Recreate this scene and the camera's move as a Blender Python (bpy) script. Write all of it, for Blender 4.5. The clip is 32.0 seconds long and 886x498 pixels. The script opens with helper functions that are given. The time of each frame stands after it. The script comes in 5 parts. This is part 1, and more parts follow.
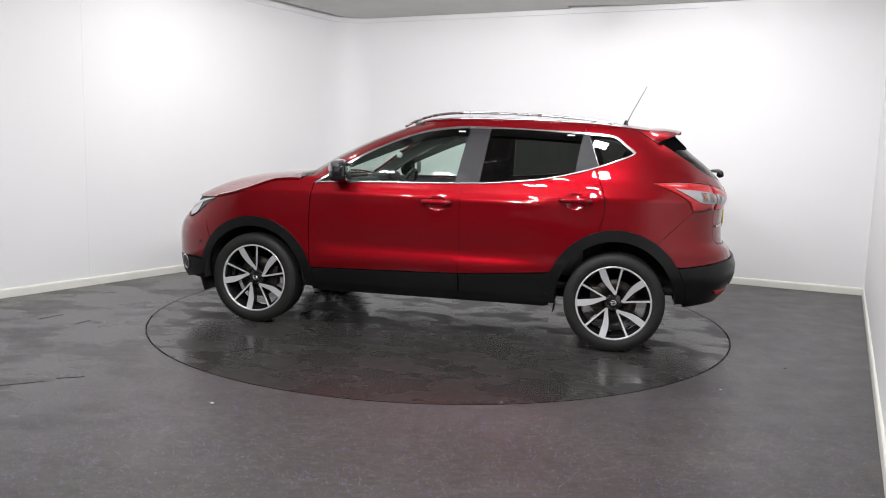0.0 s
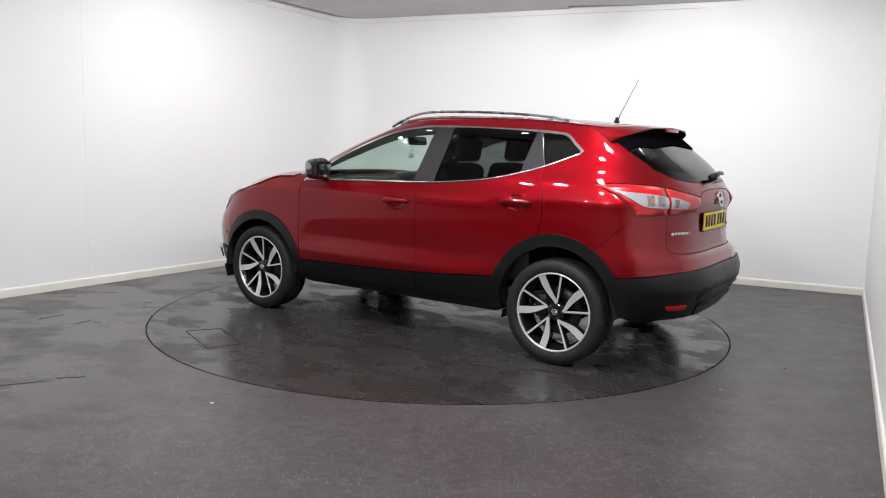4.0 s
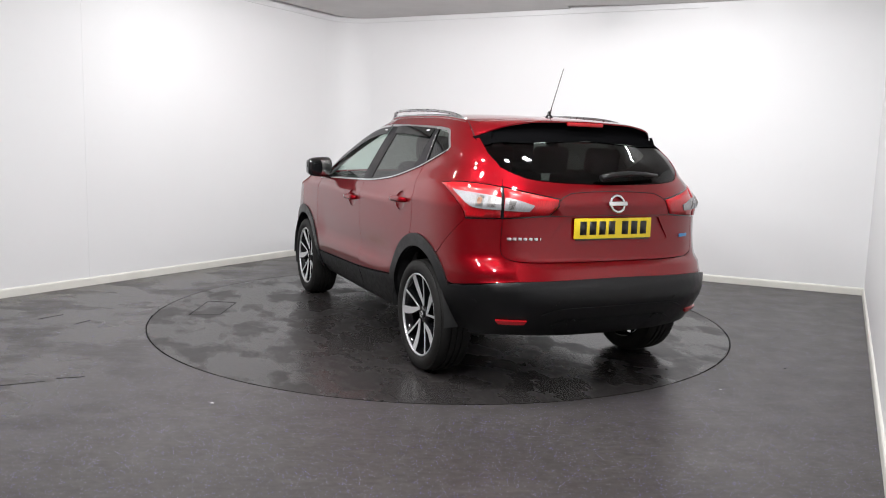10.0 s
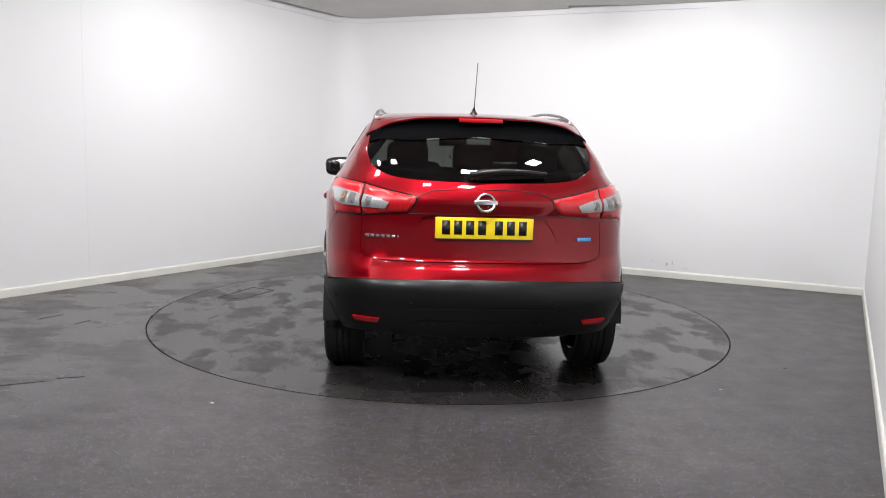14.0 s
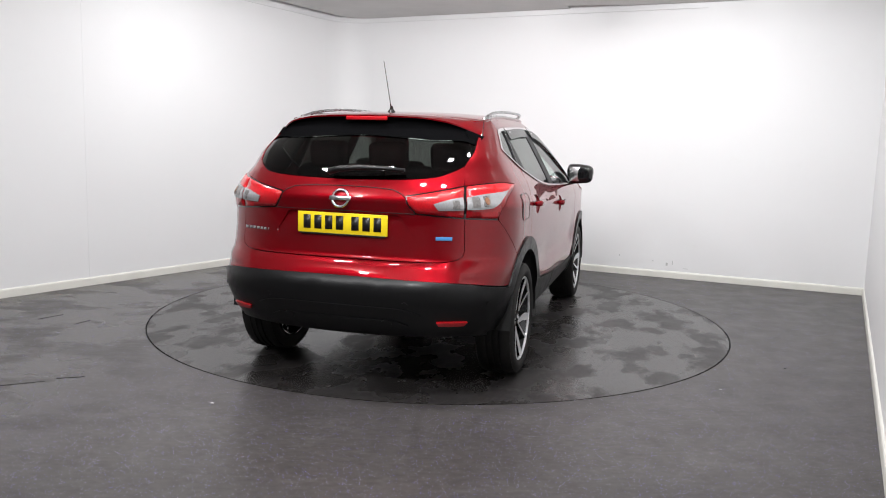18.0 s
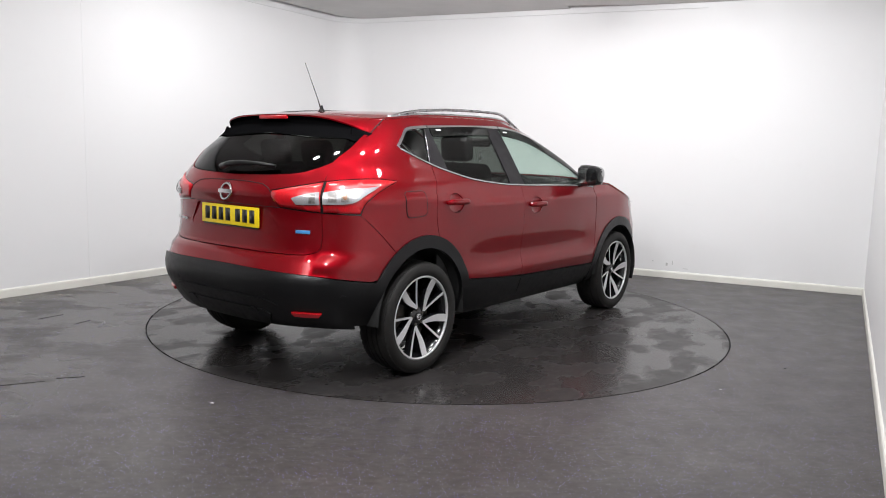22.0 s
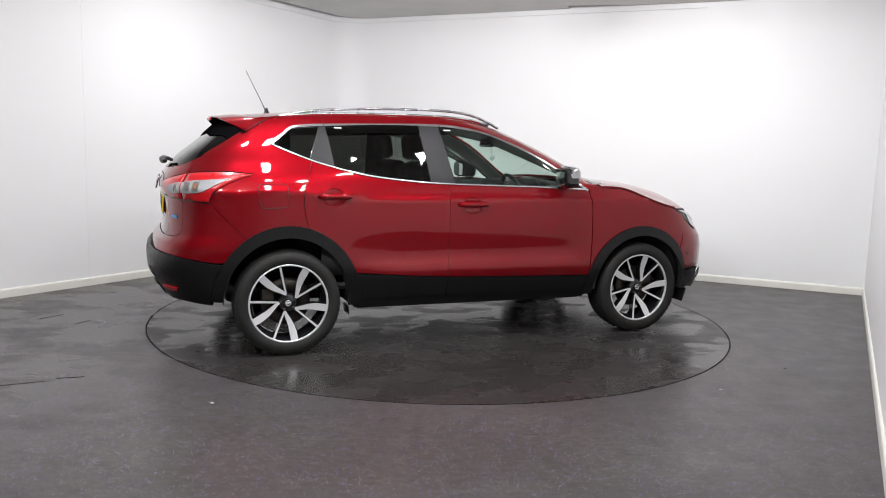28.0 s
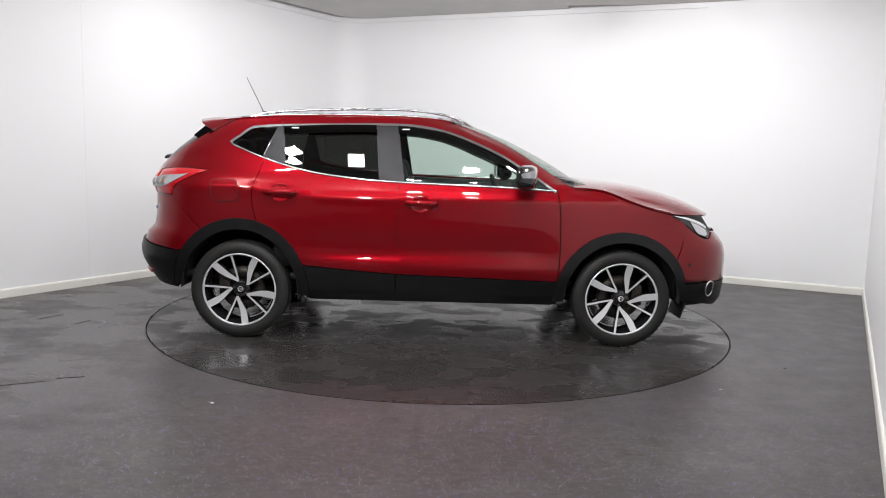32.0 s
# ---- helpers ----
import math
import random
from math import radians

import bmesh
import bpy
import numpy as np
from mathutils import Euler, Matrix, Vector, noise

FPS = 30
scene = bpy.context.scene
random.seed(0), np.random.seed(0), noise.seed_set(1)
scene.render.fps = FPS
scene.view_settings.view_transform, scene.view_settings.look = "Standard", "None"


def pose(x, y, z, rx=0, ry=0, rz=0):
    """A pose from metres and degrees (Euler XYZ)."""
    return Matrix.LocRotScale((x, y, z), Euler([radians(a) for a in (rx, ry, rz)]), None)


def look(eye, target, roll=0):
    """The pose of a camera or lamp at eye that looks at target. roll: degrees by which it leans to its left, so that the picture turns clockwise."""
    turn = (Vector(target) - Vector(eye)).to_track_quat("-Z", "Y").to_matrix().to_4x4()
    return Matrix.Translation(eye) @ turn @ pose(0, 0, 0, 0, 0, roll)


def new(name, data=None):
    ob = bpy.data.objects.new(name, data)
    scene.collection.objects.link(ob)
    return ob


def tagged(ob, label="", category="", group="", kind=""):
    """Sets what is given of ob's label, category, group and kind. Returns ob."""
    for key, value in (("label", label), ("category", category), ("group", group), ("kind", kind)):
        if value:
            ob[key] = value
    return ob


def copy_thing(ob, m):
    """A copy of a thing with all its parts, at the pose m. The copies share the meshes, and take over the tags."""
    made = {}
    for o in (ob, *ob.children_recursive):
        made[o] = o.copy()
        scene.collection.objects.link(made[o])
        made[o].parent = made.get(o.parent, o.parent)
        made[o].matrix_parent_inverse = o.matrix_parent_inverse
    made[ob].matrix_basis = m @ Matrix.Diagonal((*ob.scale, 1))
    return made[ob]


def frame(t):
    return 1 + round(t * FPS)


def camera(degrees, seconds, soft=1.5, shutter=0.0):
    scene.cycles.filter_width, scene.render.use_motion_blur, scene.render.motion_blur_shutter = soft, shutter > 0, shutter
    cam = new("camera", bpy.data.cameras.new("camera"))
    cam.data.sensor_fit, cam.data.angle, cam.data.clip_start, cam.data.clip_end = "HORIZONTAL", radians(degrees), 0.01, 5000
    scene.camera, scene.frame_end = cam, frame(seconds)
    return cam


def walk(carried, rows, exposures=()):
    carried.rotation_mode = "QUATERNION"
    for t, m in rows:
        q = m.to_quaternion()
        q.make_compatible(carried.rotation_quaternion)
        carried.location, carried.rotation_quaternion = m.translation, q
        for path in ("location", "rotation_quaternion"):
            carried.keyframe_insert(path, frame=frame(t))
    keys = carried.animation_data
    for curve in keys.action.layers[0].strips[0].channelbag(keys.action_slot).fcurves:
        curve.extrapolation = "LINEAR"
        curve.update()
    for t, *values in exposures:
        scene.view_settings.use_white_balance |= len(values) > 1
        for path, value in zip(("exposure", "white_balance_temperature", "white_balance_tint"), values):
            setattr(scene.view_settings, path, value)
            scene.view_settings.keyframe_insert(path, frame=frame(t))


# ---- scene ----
# Camera on a tripod beside one wall of the photo bay
cam = camera(60.27, 32.0, 1.0)
EYE = Vector((0.0, -6.14, 1.3425))
PITCH, YAW = radians(-7.492), radians(-0.166)
AHEAD = Vector((-math.sin(YAW) * math.cos(PITCH), math.cos(YAW) * math.cos(PITCH), math.sin(PITCH)))
walk(cam, [(0, look(EYE, EYE + AHEAD, 1.623)), (32, look(EYE, EYE + AHEAD, 1.623))])

# Room plan: corners of the bay, counter-clockwise from the far corner
CORNER_A, CORNER_B = (-1.29, 3.86), (4.25, 1.39)
CORNER_C, CORNER_D = (-0.79, -8.23), (-8.10, -6.90)
CEILING = 2.93

# Turntable heading of the car, degrees at t seconds
def heading(t):
    return 166.77 - 5.198 * t


# ---- light ----
world = bpy.data.worlds.new("world")
scene.world = world
world.use_nodes = True
world.node_tree.nodes["Background"].inputs[0].default_value = (1, 1, 1, 1)
world.node_tree.nodes["Background"].inputs[1].default_value = 0.02
scene.view_settings.exposure = -0.55
# Square LED floodlights on short brackets under the ceiling: place, aim and share of the power
PANELS = [((-1.4, -1.85), (-1.45, -1.75, 0.0), 0.85), ((-0.8, -1.95), (-0.8, -1.8, 0.0), 0.8), ((0.3, -2.05), (0.3, -1.9, 0.0), 0.8), ((0.85, -1.65), (0.95, -1.5, 0.0), 0.85),
          ((-0.25, -3.0), (-0.25, -2.7, 0.0), 1.1), ((0.35, -3.05), (0.5, -2.6, 0.0), 1.1), ((-2.2, -4.0), (-1.0, 0.6, 0.7), 1.7), ((-0.9, -4.5), (0.3, 0.6, 0.7), 1.7),
          ((-1.75, -0.5), (-3.0, 0.3, 0.2), 0.7), ((2.1, -0.7), (2.8, 1.8, 0.4), 0.9), ((-1.7, 0.7), (-2.5, 2.2, 0.3), 0.6), ((-0.4, 0.8), (-0.9, 3.6, 0.6), 0.8),
          ((0.7, 0.7), (1.2, 2.8, 0.4), 0.7), ((2.0, 0.2), (3.0, 2.0, 0.3), 0.85)]
PANELS = [(look((*p, 2.80), aim), share) for p, aim, share in PANELS]
PANEL_SIZE, PANEL_POWER = 0.15, 33.0
for m, share in PANELS:
    lamp = bpy.data.lights.new("panel_glow", "AREA")
    lamp.shape, lamp.size = "SQUARE", PANEL_SIZE
    lamp.energy, lamp.color = PANEL_POWER * share, (0.985, 0.985, 1.0)
    new("panel_glow", lamp).matrix_world = m
# ---- body surface of the car: plan outlines stacked over the height z ----
def table(text):
    """A smooth monotone curve through "at:value" pairs."""
    pairs = [tuple(float(v) for v in p.split(":")) for p in text.split()]
    xs, ys = [p[0] for p in pairs], [p[1] for p in pairs]
    n = len(xs)
    h = [xs[k + 1] - xs[k] for k in range(n - 1)]
    d = [(ys[k + 1] - ys[k]) / h[k] for k in range(n - 1)]
    m = [d[0]] + [0.0] * (n - 2) + [d[-1]]
    for k in range(1, n - 1):
        if d[k - 1] * d[k] > 0:
            w1, w2 = 2 * h[k] + h[k - 1], h[k] + 2 * h[k - 1]
            m[k] = (w1 + w2) / (w1 / d[k - 1] + w2 / d[k])

    def at(x):
        x = min(max(x, xs[0]), xs[-1])
        k = 0
        while k < n - 2 and xs[k + 1] <= x:
            k += 1
        t = (x - xs[k]) / h[k]
        return ((1 + 2 * t) * (1 - t) ** 2 * ys[k] + t * (1 - t) ** 2 * h[k] * m[k]
                + t * t * (3 - 2 * t) * ys[k + 1] + t * t * (t - 1) * h[k] * m[k + 1])
    return at


HALF_WIDTH = table("0.15:0.69 0.22:0.755 0.30:0.815 0.42:0.862 0.50:0.884 0.535:0.888 0.56:0.885 0.59:0.875 0.62:0.868 0.655:0.866 0.70:0.871 0.76:0.879 0.84:0.885 0.96:0.888 0.985:0.8895 "
                   "0.998:0.888 1.03:0.873 1.08:0.857 1.14:0.836 1.25:0.780 1.35:0.726 1.45:0.668 1.50:0.635 1.54:0.600 1.60:0.54")
# The flank without the scoop along the lower doors, over the wheels
HALF_PLAIN = table("0.15:0.69 0.22:0.755 0.30:0.815 0.42:0.862 0.50:0.880 0.56:0.884 0.65:0.886 0.75:0.887 0.88:0.888 0.96:0.888 0.985:0.8895 "
                   "0.998:0.888 1.03:0.873 1.08:0.857 1.14:0.836 1.25:0.780 1.35:0.726 1.45:0.668 1.50:0.635 1.54:0.600 1.60:0.54")
REAR_END = table("0.15:-1.95 0.22:-2.01 0.30:-2.00 0.36:-2.045 0.43:-2.09 0.50:-2.128 0.53:-2.140 0.58:-2.146 0.625:-2.142 0.65:-2.126 0.66:-2.119 0.68:-2.117 0.70:-2.110 0.72:-2.096 0.735:-2.079 0.745:-2.062 0.76:-2.055 0.85:-2.048 0.95:-2.050 "
                 "1.00:-2.056 1.055:-2.074 1.09:-2.064 1.17:-2.02 1.25:-1.945 1.35:-1.82 1.45:-1.70 1.50:-1.64 1.58:-1.54")
REAR_TURN = table("0.15:-1.35 1.02:-1.35 1.12:-1.30 1.30:-1.15 1.50:-1.00 1.60:-0.95")
REAR_ROUND = table("0.15:3.4 0.65:3.4 0.9:3.1 1.1:3.0 1.2:3.2 1.35:4.2 1.6:4.2")
FRONT_END = table("0.15:2.08 0.22:2.17 0.30:2.232 0.45:2.238 0.60:2.238 0.70:2.215 0.79:2.14 0.90:2.06 1.00:1.97 1.05:1.86 1.085:1.62 1.10:1.35 1.12:1.10 1.15:1.045 1.26:0.865 "
                  "1.35:0.695 1.41:0.565 1.46:0.445 1.51:0.31 1.56:0.13")
FRONT_TURN = table("0.15:1.25 1.00:1.25 1.05:1.16 1.085:1.0 1.10:0.85 1.12:0.64 1.26:0.37 1.35:0.18 1.45:-0.06 1.56:-0.35")
U_REAR, U_FRONT, U_TAIL, U_NOSE = -1.35, 1.25, -2.55, 2.7


def body(u, z):
    """A point of the left half of the skin. u runs from U_TAIL (middle of the rear) to U_NOSE (middle of the front)."""
    if u < U_REAR:
        w = HALF_PLAIN(z - haunch(-1.35, z))
        f, n = (U_REAR - u) / (U_REAR - U_TAIL) * math.pi / 2, REAR_ROUND(z)
        c, s = max(math.cos(f), 0.0), math.sin(f)
        k = (c ** n + s ** n) ** (-1 / n)
        x0 = REAR_TURN(z)
        x, y = x0 + (REAR_END(z) - x0) * s * k, w * bow(x0) * c * k
    elif u > U_FRONT:
        w = HALF_PLAIN(z)
        f, n = (u - U_FRONT) / (U_NOSE - U_FRONT) * math.pi / 2, 2.7
        c, s = max(math.cos(f), 0.0), math.sin(f)
        k = (c ** n + s ** n) ** (-1 / n)
        x0 = FRONT_TURN(z)
        x, y = x0 + (FRONT_END(z) - x0) * s * k, w * bow(x0) * c * k
    else:
        a, b = REAR_TURN(z), FRONT_TURN(z)
        x = a + (u - U_REAR) / (U_FRONT - U_REAR) * (b - a)
        k, zz = scoop(x, z), z - haunch(x, z)
        w = HALF_PLAIN(zz)
        y = (w + (HALF_WIDTH(zz) - w) * k) * bow(x)
    return Vector((x, y, z))


def scoop(x, z):
    """How much of the hollow along the lower doors there is at x: none over the wheels."""
    if z > 1.0:
        return 1.0
    a = min(max((x + 1.12) / 0.62, 0.0), 1.0) * min(max((0.95 - x) / 0.30, 0.0), 1.0)
    return a * a * (3 - 2 * a)


def haunch(x, z):
    """How far the shoulder crease has risen at x on its way to the tail lamps."""
    a, b = min(max((-0.6 - x) / 0.75, 0.0), 1.0), min(max((z - 1.10) / 0.13, 0.0), 1.0)
    return 0.055 * a * a * (3 - 2 * a) * (1 - b * b * (3 - 2 * b))


def bow(x):
    return 1 - 0.010 * ((x + 0.15) / 1.3) ** 2


def skin_normal(f, u, v):
    """Outward normal of a surface f(u, v) of the car's left half."""
    h = 0.004
    n = (f(u, v + h) - f(u, v - h)).cross(f(u + h, v) - f(u - h, v))
    n.normalize()
    return n


def shell(u, z):
    """The whole skin: past the middle of the rear or the front it runs on over the right half."""
    if u < U_TAIL:
        p = body(2 * U_TAIL - u, z)
    elif u > U_NOSE:
        p = body(2 * U_NOSE - u, z)
    else:
        return body(u, z)
    p.y = -p.y
    return p
# ---- materials ----
def node_mat(name):
    m = bpy.data.materials.new(name)
    m.use_nodes = True
    nt = m.node_tree
    return m, nt, nt.nodes["Principled BSDF"]


def ramp(nt, source, stops):
    r = nt.nodes.new("ShaderNodeValToRGB")
    while len(r.color_ramp.elements) < len(stops):
        r.color_ramp.elements.new(0.5)
    for e, (p, c) in zip(r.color_ramp.elements, stops):
        e.position, e.color = p, (c, c, c, 1) if isinstance(c, (int, float)) else (*c, 1)
    nt.links.new(source, r.inputs[0])
    return r.outputs[0]


def noise_tex(nt, scale, detail=4, rough=0.55, kind="Object", stretch=None):
    t = nt.nodes.new("ShaderNodeTexNoise")
    t.inputs["Scale"].default_value, t.inputs["Detail"].default_value, t.inputs["Roughness"].default_value = scale, detail, rough
    c = nt.nodes.new("ShaderNodeTexCoord")
    src = c.outputs[kind]
    if stretch:
        mp = nt.nodes.new("ShaderNodeMapping")
        mp.inputs["Scale"].default_value = stretch
        nt.links.new(src, mp.inputs[0])
        src = mp.outputs[0]
    nt.links.new(src, t.inputs["Vector"])
    return t.outputs["Fac"]


def mixed(nt, a, b, fac, mode="MIX"):
    """A colour mix; a, b and fac may be sockets or values."""
    n = nt.nodes.new("ShaderNodeMix")
    n.data_type, n.blend_type = "RGBA", mode
    for k, v in ((0, fac), (6, a), (7, b)):
        if hasattr(v, "is_linked"):
            nt.links.new(v, n.inputs[k])
        elif k:
            n.inputs[k].default_value = (*v, 1)
        else:
            n.inputs[0].default_value = v
    return n.outputs[2]


def bump(nt, p, height, strength, distance=0.001):
    b = nt.nodes.new("ShaderNodeBump")
    b.inputs["Strength"].default_value, b.inputs["Distance"].default_value = strength, distance
    nt.links.new(height, b.inputs["Height"])
    nt.links.new(b.outputs[0], p.inputs["Normal"])


def simple(name, colour, rough=0.5, metal=0.0, grain=0.0, scale=60.0, coat=0.0, relief=0.0, spec=0.5):
    m, nt, p = node_mat(name)
    p.inputs["Specular IOR Level"].default_value = spec
    p.inputs["Roughness"].default_value, p.inputs["Metallic"].default_value = rough, metal
    p.inputs["Coat Weight"].default_value = coat
    p.inputs["Coat Roughness"].default_value = 0.04
    p.inputs["Base Color"].default_value = (*colour, 1)
    if grain:
        n = noise_tex(nt, scale)
        lo, hi = [c * (1 - grain) for c in colour], [min(1, c * (1 + grain)) for c in colour]
        nt.links.new(mixed(nt, lo, hi, n), p.inputs["Base Color"])
        nt.links.new(ramp(nt, noise_tex(nt, scale * 0.13, 3), [(0.3, max(rough - 0.08, 0)), (0.7, min(rough + 0.08, 1))]), p.inputs["Roughness"])
        if relief:
            bump(nt, p, n, relief, 0.0008)
    return m


def paint_mat():
    m, nt, p = node_mat("red_car_paint")
    flake = noise_tex(nt, 900, 2)
    dust = noise_tex(nt, 2.2, 5)
    base = mixed(nt, (0.165, 0.0016, 0.0048), (0.222, 0.0023, 0.0068), flake)
    nt.links.new(mixed(nt, base, (0.175, 0.0030, 0.0064), ramp(nt, dust, [(0.55, 0.0), (0.85, 0.2)])), p.inputs["Base Color"])
    p.inputs["Metallic"].default_value, p.inputs["Roughness"].default_value = 0.55, 0.36
    p.inputs["Coat Weight"].default_value, p.inputs["Coat Roughness"].default_value = 1.0, 0.015
    p.inputs["Coat IOR"].default_value = 1.46
    p.inputs["Specular IOR Level"].default_value = 0.0
    return m


def glass_mat(name, tint, rough=0.0):
    """Thin car glass: mostly clear, with a tint and a real reflection."""
    m = bpy.data.materials.new(name)
    m.use_nodes = True
    nt = m.node_tree
    nt.nodes.clear()
    out = nt.nodes.new("ShaderNodeOutputMaterial")
    clear, gloss, mix, face = (nt.nodes.new(k) for k in ("ShaderNodeBsdfTransparent", "ShaderNodeBsdfGlossy", "ShaderNodeMixShader", "ShaderNodeLayerWeight"))
    clear.inputs[0].default_value = (*tint, 1)
    gloss.inputs["Roughness"].default_value = rough
    face.inputs["Blend"].default_value = 0.5
    power, scale = nt.nodes.new("ShaderNodeMath"), nt.nodes.new("ShaderNodeMath")
    power.operation, scale.operation = "POWER", "MULTIPLY_ADD"
    power.inputs[1].default_value = 5.0
    scale.inputs[1].default_value, scale.inputs[2].default_value = 0.85, 0.045
    nt.links.new(face.outputs["Facing"], power.inputs[0])
    nt.links.new(power.outputs[0], scale.inputs[0])
    nt.links.new(scale.outputs[0], mix.inputs[0])
    nt.links.new(clear.outputs[0], mix.inputs[1])
    nt.links.new(gloss.outputs[0], mix.inputs[2])
    nt.links.new(mix.outputs[0], out.inputs[0])
    return m


def floor_mat(name, wet_scale, glitter, region, cover, dark=1.0):
    """Dark grey safety vinyl with glitter flecks, under a patchy film of water. region: damp lies only left of this x (None: all over); cover: share of film."""
    m, nt, p = node_mat(name)
    co = nt.nodes.new("ShaderNodeTexCoord")
    fleck = nt.nodes.new("ShaderNodeTexVoronoi")
    fleck.inputs["Scale"].default_value = 150
    nt.links.new(co.outputs["Object"], fleck.inputs["Vector"])
    fine = noise_tex(nt, 240, 3)
    base = mixed(nt, tuple(dark * v for v in (0.038, 0.0345, 0.033)), tuple(dark * v for v in (0.072, 0.065, 0.0625)), fine)
    cloud = noise_tex(nt, 0.9, 6, 0.6)
    base = mixed(nt, base, tuple(dark * v for v in (0.084, 0.077, 0.074)), ramp(nt, cloud, [(0.42, 0.0), (0.72, 0.6)]))
    scuff = ramp(nt, noise_tex(nt, 2.3, 7, 0.72, stretch=(0.5, 1.8, 1.0)), [(0.56, 0.0), (0.72, 0.5)])
    base = mixed(nt, base, tuple(dark * v for v in (0.115, 0.106, 0.101)), scuff)
    blot = ramp(nt, noise_tex(nt, 17, 6, 0.7, stretch=(1.0, 2.2, 1.0)), [(0.38, 0.62), (0.66, 1.25)])
    base = mixed(nt, base, blot, 0.8, "MULTIPLY")
    edge = 0.5 - (cover - 0.5) * 0.34
    wet = ramp(nt, noise_tex(nt, wet_scale, 5, 0.55, stretch=(1.0, 1.5, 1.0)), [(edge - 0.045, 0.0), (edge + 0.045, 1.0)])
    if region is not None:
        sep = nt.nodes.new("ShaderNodeSeparateXYZ")
        nt.links.new(co.outputs["Object"], sep.inputs[0])
        far = nt.nodes.new("ShaderNodeMapRange")
        far.inputs[1].default_value, far.inputs[2].default_value = region, region - 0.7
        nt.links.new(sep.outputs[0], far.inputs[0])
        both = nt.nodes.new("ShaderNodeMath")
        both.operation = "MULTIPLY"
        nt.links.new(far.outputs[0], both.inputs[0])
        nt.links.new(wet, both.inputs[1])
        wet = both.outputs[0]
    dots = ramp(nt, fleck.outputs["Distance"], [(0.20, 1.0), (0.33, 0.0)])
    pick = nt.nodes.new("ShaderNodeSeparateColor")
    nt.links.new(fleck.outputs["Color"], pick.inputs[0])
    some = ramp(nt, pick.outputs[0], [(0.85, 0.0), (0.88, glitter)])
    mult = nt.nodes.new("ShaderNodeMath")
    mult.operation = "MULTIPLY"
    nt.links.new(dots, mult.inputs[0])
    nt.links.new(some, mult.inputs[1])
    tone = mixed(nt, (0.20, 0.16, 0.80), (0.56, 0.52, 0.66), pick.outputs[1])
    base = mixed(nt, base, tone, mult.outputs[0])
    nt.links.new(base, p.inputs["Base Color"])
    dry = ramp(nt, noise_tex(nt, 5.0, 5), [(0.3, 0.33), (0.7, 0.43)])
    nt.links.new(mixed(nt, dry, (0.23, 0.23, 0.23), wet), p.inputs["Roughness"])
    nt.links.new(ramp(nt, wet, [(0.0, 0.34 if dark == 1.0 else 0.25), (1.0, 0.44)]), p.inputs["Specular IOR Level"])
    flat = mixed(nt, fine, (0.5, 0.5, 0.5), wet)
    bump(nt, p, flat, 0.2, 0.0005)
    return m


def wall_mat():
    m, nt, p = node_mat("white_wall_paint")
    big, small = noise_tex(nt, 0.7, 5), noise_tex(nt, 45, 4)
    c = mixed(nt, (0.80, 0.80, 0.80), (0.86, 0.86, 0.865), big)
    nt.links.new(mixed(nt, c, (0.74, 0.74, 0.73), ramp(nt, noise_tex(nt, 3.5, 6, 0.7, stretch=(1, 1, 3.0)), [(0.62, 0.0), (0.85, 0.3)])), p.inputs["Base Color"])
    p.inputs["Roughness"].default_value = 0.5
    bump(nt, p, small, 0.12, 0.001)
    return m


